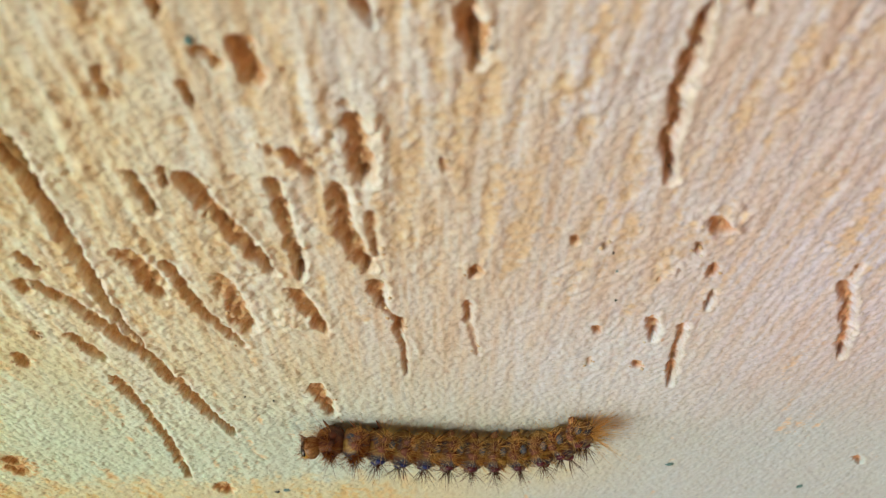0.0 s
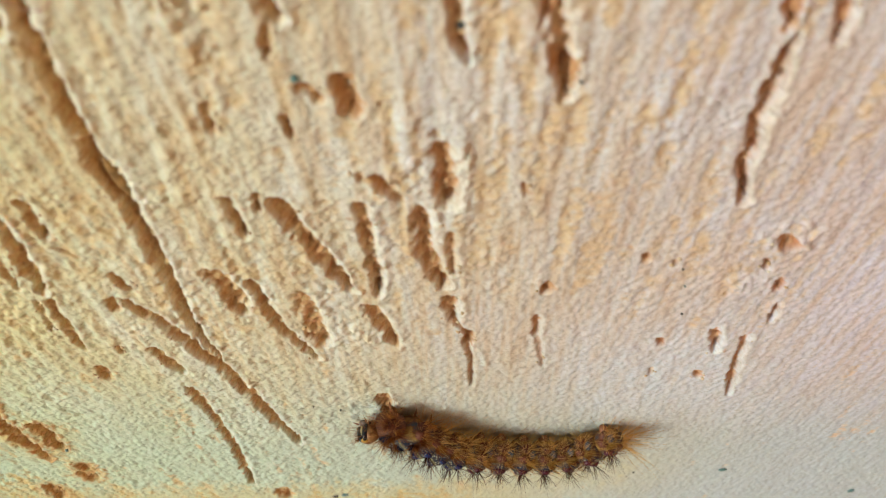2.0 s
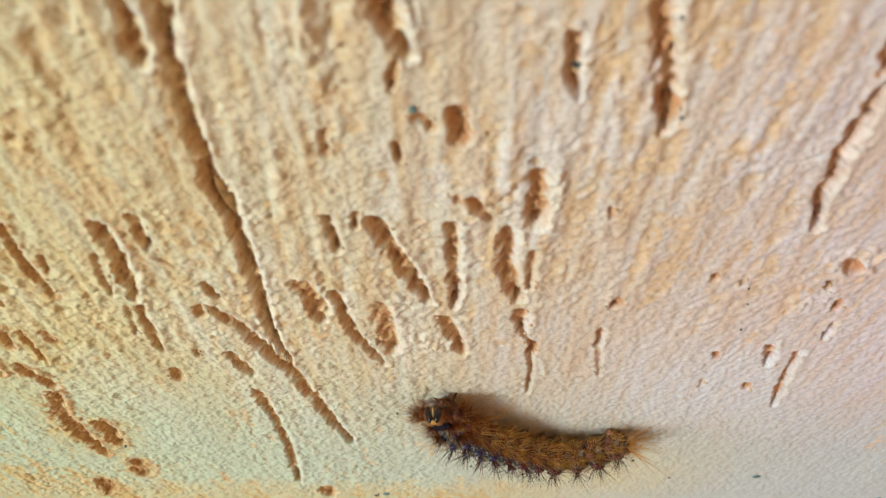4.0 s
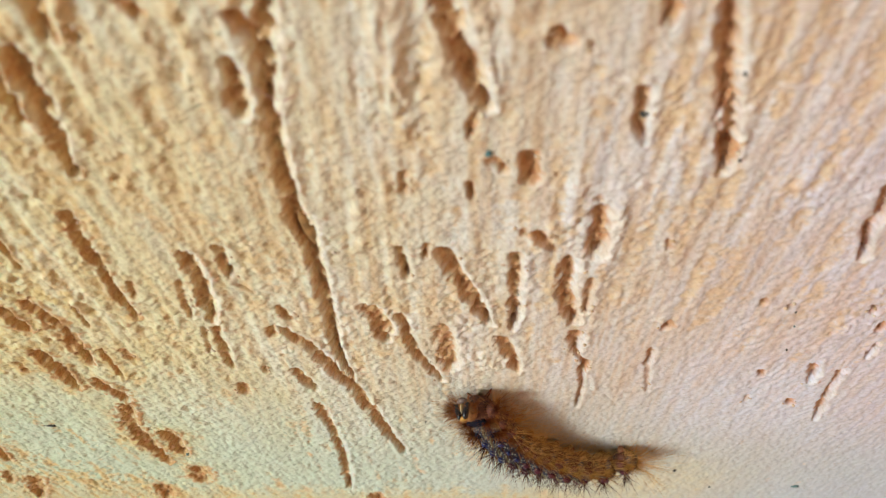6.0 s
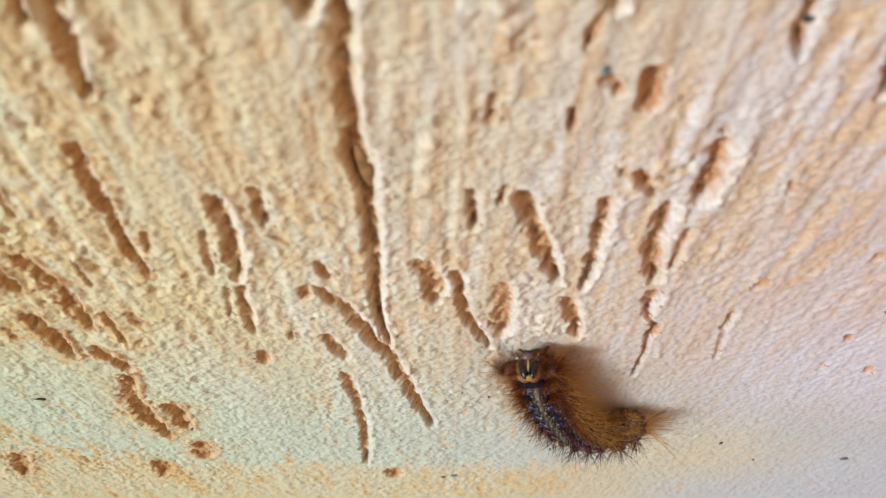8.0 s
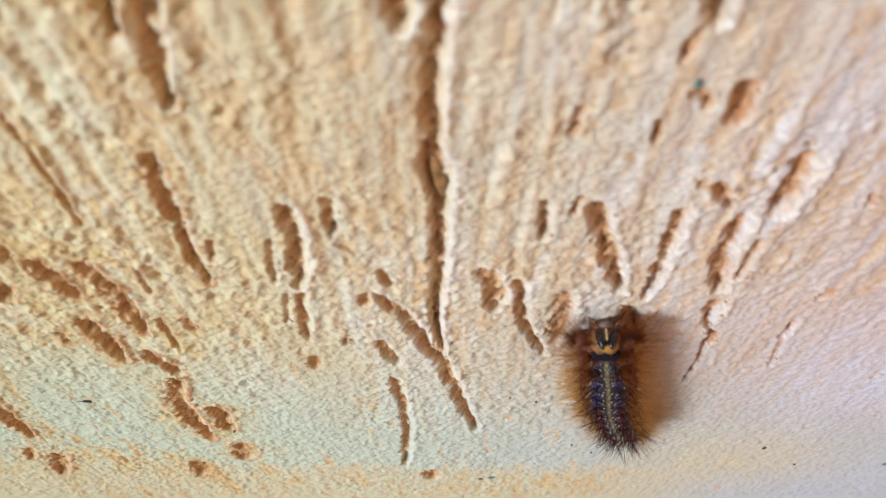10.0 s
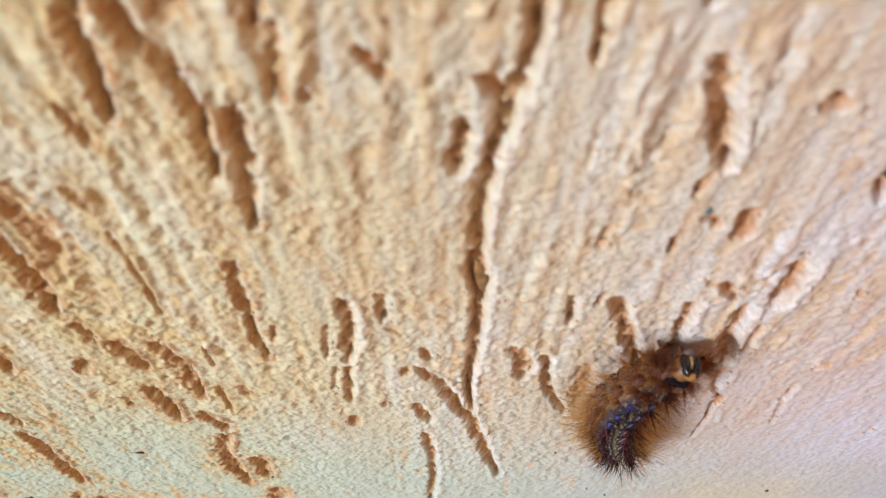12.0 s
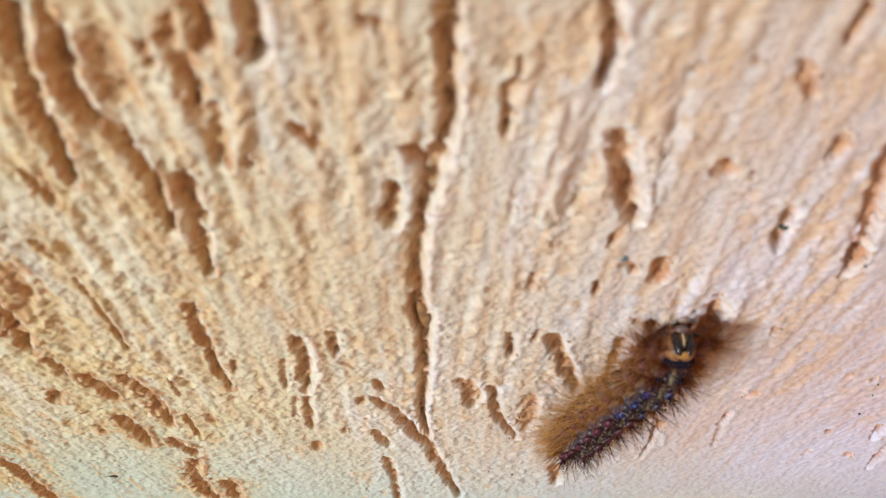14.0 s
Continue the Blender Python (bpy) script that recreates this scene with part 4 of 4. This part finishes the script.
def make_thread():
    curve = bpy.data.curves.new("silk_thread", "CURVE")
    curve.dimensions, curve.bevel_depth, curve.bevel_resolution = "3D", 0.045 * MM, 2
    s = curve.splines.new("POLY")
    s.points.add(8)
    for k, p in enumerate(s.points):
        u = k / 8
        x, z = -4.4 + 3.4 * u, 31.2 - 1.6 * math.sin(u * 2.6)
        p.co = (x * MM, -0.45 * MM, z * MM, 1)
    curve.materials.append(SILK)
    ob = new("silk_thread", curve)
    ob.location = (0, 0, BASE)
    return tagged(ob, "fine pinkish thread stretched across a groove", "thread")


make_cocoon()
make_thread()
make_fleck(14.8, 21.3, 0.35, 0.45, FLAKE_TEAL, 10, "tiny blue-grey fleck stuck in a pit")
make_fleck(-55.7, -56.5, 1.1, 0.45, FLAKE_DARK, 8, "dark plant fibre lying on the render")
make_fleck(3.9, -105.1, 0.6, 1.1, FLAKE_DARK, 0, "greenish-black speck of dirt on the render")
make_fleck(6.0, -104.0, 0.6, 1.2, FLAKE_TEAL, 20, "tiny blue-grey fleck stuck in a pit")
make_fleck(106.8, -109.4, 0.6, 1.3, FLAKE_TEAL, 0, "tiny blue-grey fleck stuck in a pit")
make_fleck(77.0, -92.8, 0.7, 0.8, FLAKE_TEAL, 30, "tiny blue-grey fleck stuck in a pit")
make_fleck(18.3, -79.4, 0.15, 0.42, FLAKE_DARK, 0, "tiny black speck on the render")
make_fleck(34.8, 32.5, 0.17, 0.18, FLAKE_DARK, 0, "tiny black speck on the render")
make_fleck(37.4, 20.5, 0.15, 0.18, FLAKE_DARK, 0, "tiny black speck on the render")
make_fleck(27.8, 26.3, 0.21, 0.36, FLAKE_DARK, 0, "tiny black speck on the render")
make_fleck(55.5, 1.4, 0.18, 0.36, FLAKE_DARK, 0, "tiny black speck on the render")
make_fleck(52.5, -12.3, 0.10, 0.2, FLAKE_DARK, 0, "tiny black speck on the render")
make_fleck(28.0, 26.5, 0.22, 0.4, FLAKE_DARK, 34, "dark blue-black speck wedged in a groove")
make_fleck(10.2, -55.8, 0.12, 0.22, FLAKE_DARK, 25, "tiny black speck on the render")
make_fleck(22.4, -84.9, 0.12, 0.25, FLAKE_DARK, 31, "tiny black speck on the render")
make_fleck(6.3, -54.2, 0.12, 0.25, FLAKE_DARK, 5, "tiny black speck on the render")
make_fleck(60.6, -93.6, 0.1, 0.3, FLAKE_DARK, 30, "tiny black speck on the render")
make_fleck(51.6, -82.1, 0.3, 0.6, FLAKE_DARK, 5, "dark speck of dirt on the render")
make_fleck(53.7, -16.8, 0.1, 0.15, FLAKE_TEAL, 0, "tiny blue-grey fleck stuck in a pit")
make_fleck(54.8, -23.8, 0.08, 0.15, FLAKE_DARK, 45, "tiny black speck on the render")
make_fleck(-85.3, -88.8, 0.35, 1.2, FLAKE_DARK, 35, "dark speck of dirt on the render")
make_fleck(-86.1, -89.1, 0.35, 1.2, FLAKE_TEAL, 16, "greenish speck of dirt on the render")
make_fleck(-37.0, -72.2, 0.25, 0.6, FLAKE_TEAL, 15, "greenish speck of dirt on the render")
make_grains()


# ---- how the caterpillar crawls ----
LIFT = 3.2  # the body's middle line over the wall, millimetres
CRAWL = []


def crawl(t, facing, *line):
    """At t seconds: how far the face turns left of straight up the wall, in degrees, and the body's
    middle line from the head to the tail, in x, z (millimetres)."""
    CRAWL.append((t, facing, np.array(line, float).reshape(-1, 2)))


def body_line(line):
    """Many points along a smooth curve through the line, and their run from the head."""
    p = np.vstack([2 * line[0] - line[1], line, 2 * line[-1] - line[-2]])
    out = []
    for k in range(1, len(p) - 2):
        for s in np.linspace(0, 1, 24, endpoint=False):
            a, b, c, d = p[k - 1:k + 3]
            out.append(0.5 * (2 * b + (c - a) * s + (2 * a - 5 * b + 4 * c - d) * s ** 2 + (3 * b - 3 * c + d - a) * s ** 3))
    out = np.array(out + [line[-1]])
    return out, np.concatenate([[0], np.cumsum(np.linalg.norm(np.diff(out, axis=0), axis=1))])


def motions():
    crawl(0, 85, 13.7, -67.8, 20.9, -67.6, 32.1, -71.3, 43.7, -73.5, 52.4, -71.2, 56.7, -67.0)
    crawl(1, 65, 15.1, -56.6, 20.2, -58.8, 28.3, -67.9, 37.1, -70.4, 46.2, -72.0, 54.0, -67.1)
    crawl(2, 55, 13.7, -56.3, 18.6, -56.8, 26.9, -67.0, 35.9, -70.4, 44.9, -71.1, 52.0, -66.9)
    crawl(3, 30, 17.0, -46.0, 21.1, -54.1, 28.8, -63.9, 37.9, -68.8, 45.4, -71.0, 50.0, -68.7)
    crawl(3.5, 10, 16.8, -46.8, 21.8, -56.5, 29.0, -63.9, 36.6, -68.7, 42.8, -67.9, 46.5, -65.5)
    crawl(5.8, 35, 12.1, -38.4, 14.6, -41.9, 20.2, -57.0, 28.5, -66.1, 36.8, -69.0, 42.6, -67.5)
    crawl(6, 35, 12.2, -38.3, 14.6, -41.5, 20.2, -56.3, 27.1, -65.4, 34.2, -69.8, 40.0, -68.3)
    crawl(6.5, 35, 11.3, -40.0, 13.9, -44.0, 20.2, -56.9, 26.7, -65.8, 33.6, -70.9, 39.4, -69.5)
    crawl(7, 8, 14.7, -34.0, 15.6, -39.5, 19.2, -53.2, 24.2, -63.2, 31.7, -68.9, 37.6, -66.8)
    crawl(7.5, 8, 14.6, -33.5, 16.0, -39.1, 19.6, -52.2, 24.2, -62.4, 30.4, -67.5, 36.0, -64.5)
    crawl(7.7, 8, 14.1, -34.4, 15.8, -39.8, 19.2, -51.3, 23.5, -61.2, 29.6, -66.6, 34.4, -63.5)
    crawl(9.8, -5, 15.8, -22.3, 15.7, -26.5, 16.5, -34.5, 18.8, -44.7, 22.4, -55.5, 26.5, -62.8)
    crawl(10, 0, 14.4, -20.5, 15.2, -24.6, 16.5, -31.6, 18.3, -41.7, 21.2, -52.5, 24.4, -60.8)
    crawl(10.2, 0, 12.7, -16.3, 13.8, -21.0, 15.5, -30.1, 17.7, -40.7, 21.0, -51.7, 24.6, -60.3)
    crawl(10.5, 5, 11.6, -15.6, 13.4, -20.3, 15.1, -27.8, 17.3, -38.1, 20.2, -48.6, 23.7, -57.8)
    crawl(10.8, 38, 6.8, -16.3, 10.3, -17.5, 13.4, -24.2, 16.1, -33.4, 19.2, -43.7, 23.2, -54.3)
    crawl(11, 36, 5.7, -15.3, 8.6, -16.0, 11.9, -22.2, 14.7, -31.5, 18.1, -42.9, 21.9, -53.7)
    crawl(11.3, 22, 5.2, -13.2, 7.6, -15.8, 11.8, -22.1, 14.8, -30.3, 17.9, -40.1, 21.6, -50.9)
    crawl(11.5, 0, 8.3, -13.0, 9.9, -16.3, 12.9, -22.9, 15.8, -31.5, 19.0, -41.4, 22.6, -51.9)
    crawl(11.7, -5, 14.2, -11.2, 13.1, -14.6, 13.9, -21.3, 15.7, -29.6, 18.3, -39.8, 21.6, -51.2)
    crawl(11.9, -18, 18.9, -7.3, 16.9, -10.8, 14.6, -15.9, 13.9, -23.5, 15.1, -33.3, 19.0, -44.9)
    crawl(12, -12, 19.5, -6.7, 17.9, -10.6, 15.4, -15.3, 14.2, -22.5, 15.4, -32.4, 18.9, -43.9)
    crawl(12.2, -6, 17.0, -5.5, 17.0, -11.0, 15.9, -17.5, 15.1, -25.0, 15.9, -34.0, 18.3, -44.2)
    crawl(12.5, 3, 13.2, -1.9, 14.5, -6.1, 15.2, -13.1, 15.1, -22.1, 15.4, -31.9, 17.4, -42.9)
    crawl(12.8, 0, 13.4, -1.5, 14.6, -5.1, 15.5, -12.5, 15.8, -21.6, 16.1, -30.9, 17.5, -40.9)
    crawl(13, 0, 12.8, 2.1, 14.2, -1.5, 15.1, -8.7, 15.5, -18.2, 15.8, -28.3, 16.9, -38.6)
    crawl(13.2, -35, 24.1, 3.1, 21.5, 0.5, 19.4, -4.7, 17.1, -12.3, 15.5, -22.3, 16.2, -33.5)
    crawl(13.5, -15, 24.2, 2.5, 22.8, -1.1, 20.4, -8.0, 17.8, -15.2, 16.1, -24.7, 16.6, -35.7)
    crawl(13.7, -12, 22.7, 5.8, 22.5, 1.3, 20.6, -5.1, 18.1, -13.2, 16.0, -23.9, 15.8, -34.0)
    crawl(14, -5, 22.3, 9.3, 22.8, 6.2, 21.8, -1.2, 19.5, -9.1, 17.3, -18.9, 16.0, -30.2)
    root_rows, head_rows, ring_rows = [], [], [[] for _ in range(RINGS)]
    for t, facing, line in CRAWL:
        pts, run = body_line(line)
        at = lambda s: np.array([np.interp(s * run[-1], run, pts[:, 0]), np.interp(s * run[-1], run, pts[:, 1])])
        mid = at(0.5)
        root_rows.append((t, pose(mid[0] * MM, 0, BASE + mid[1] * MM)))

        def stand(s, lift):
            here = at(s)
            way = at(max(0.0, s - 0.04)) - at(min(1.0, s + 0.04))
            fwd = Vector((way[0], 0, way[1])).normalized()
            up = Vector((0, -1, 0))
            m = Matrix((fwd, up.cross(fwd), up)).transposed().to_4x4()
            # lying across the wall, it rolls its upper flank outwards
            return Matrix.Translation(((here[0] - mid[0]) * MM, -lift * MM, (here[1] - mid[1]) * MM)) @ m @ Matrix.Rotation(radians(14) * fwd.x, 4, "X")

        a = radians(facing)
        fwd, up = Vector((-math.sin(a), 0, math.cos(a))), Vector((0, -1, 0))
        m = Matrix((fwd, up.cross(fwd), up)).transposed().to_4x4()
        here = at(0.02)
        head_rows.append((t, Matrix.Translation(((here[0] - mid[0]) * MM, -3.5 * MM, (here[1] - mid[1]) * MM)) @ m))
        for k in range(RINGS):
            ring_rows[k].append((t, stand(0.088 + 0.912 * k / (RINGS - 1), LIFT * ring_size(k) / RADIUS)))
    walk(caterpillar, root_rows)
    walk(HEAD, head_rows)
    for ring, rows in zip(BODY, ring_rows):
        walk(ring, rows)


motions()
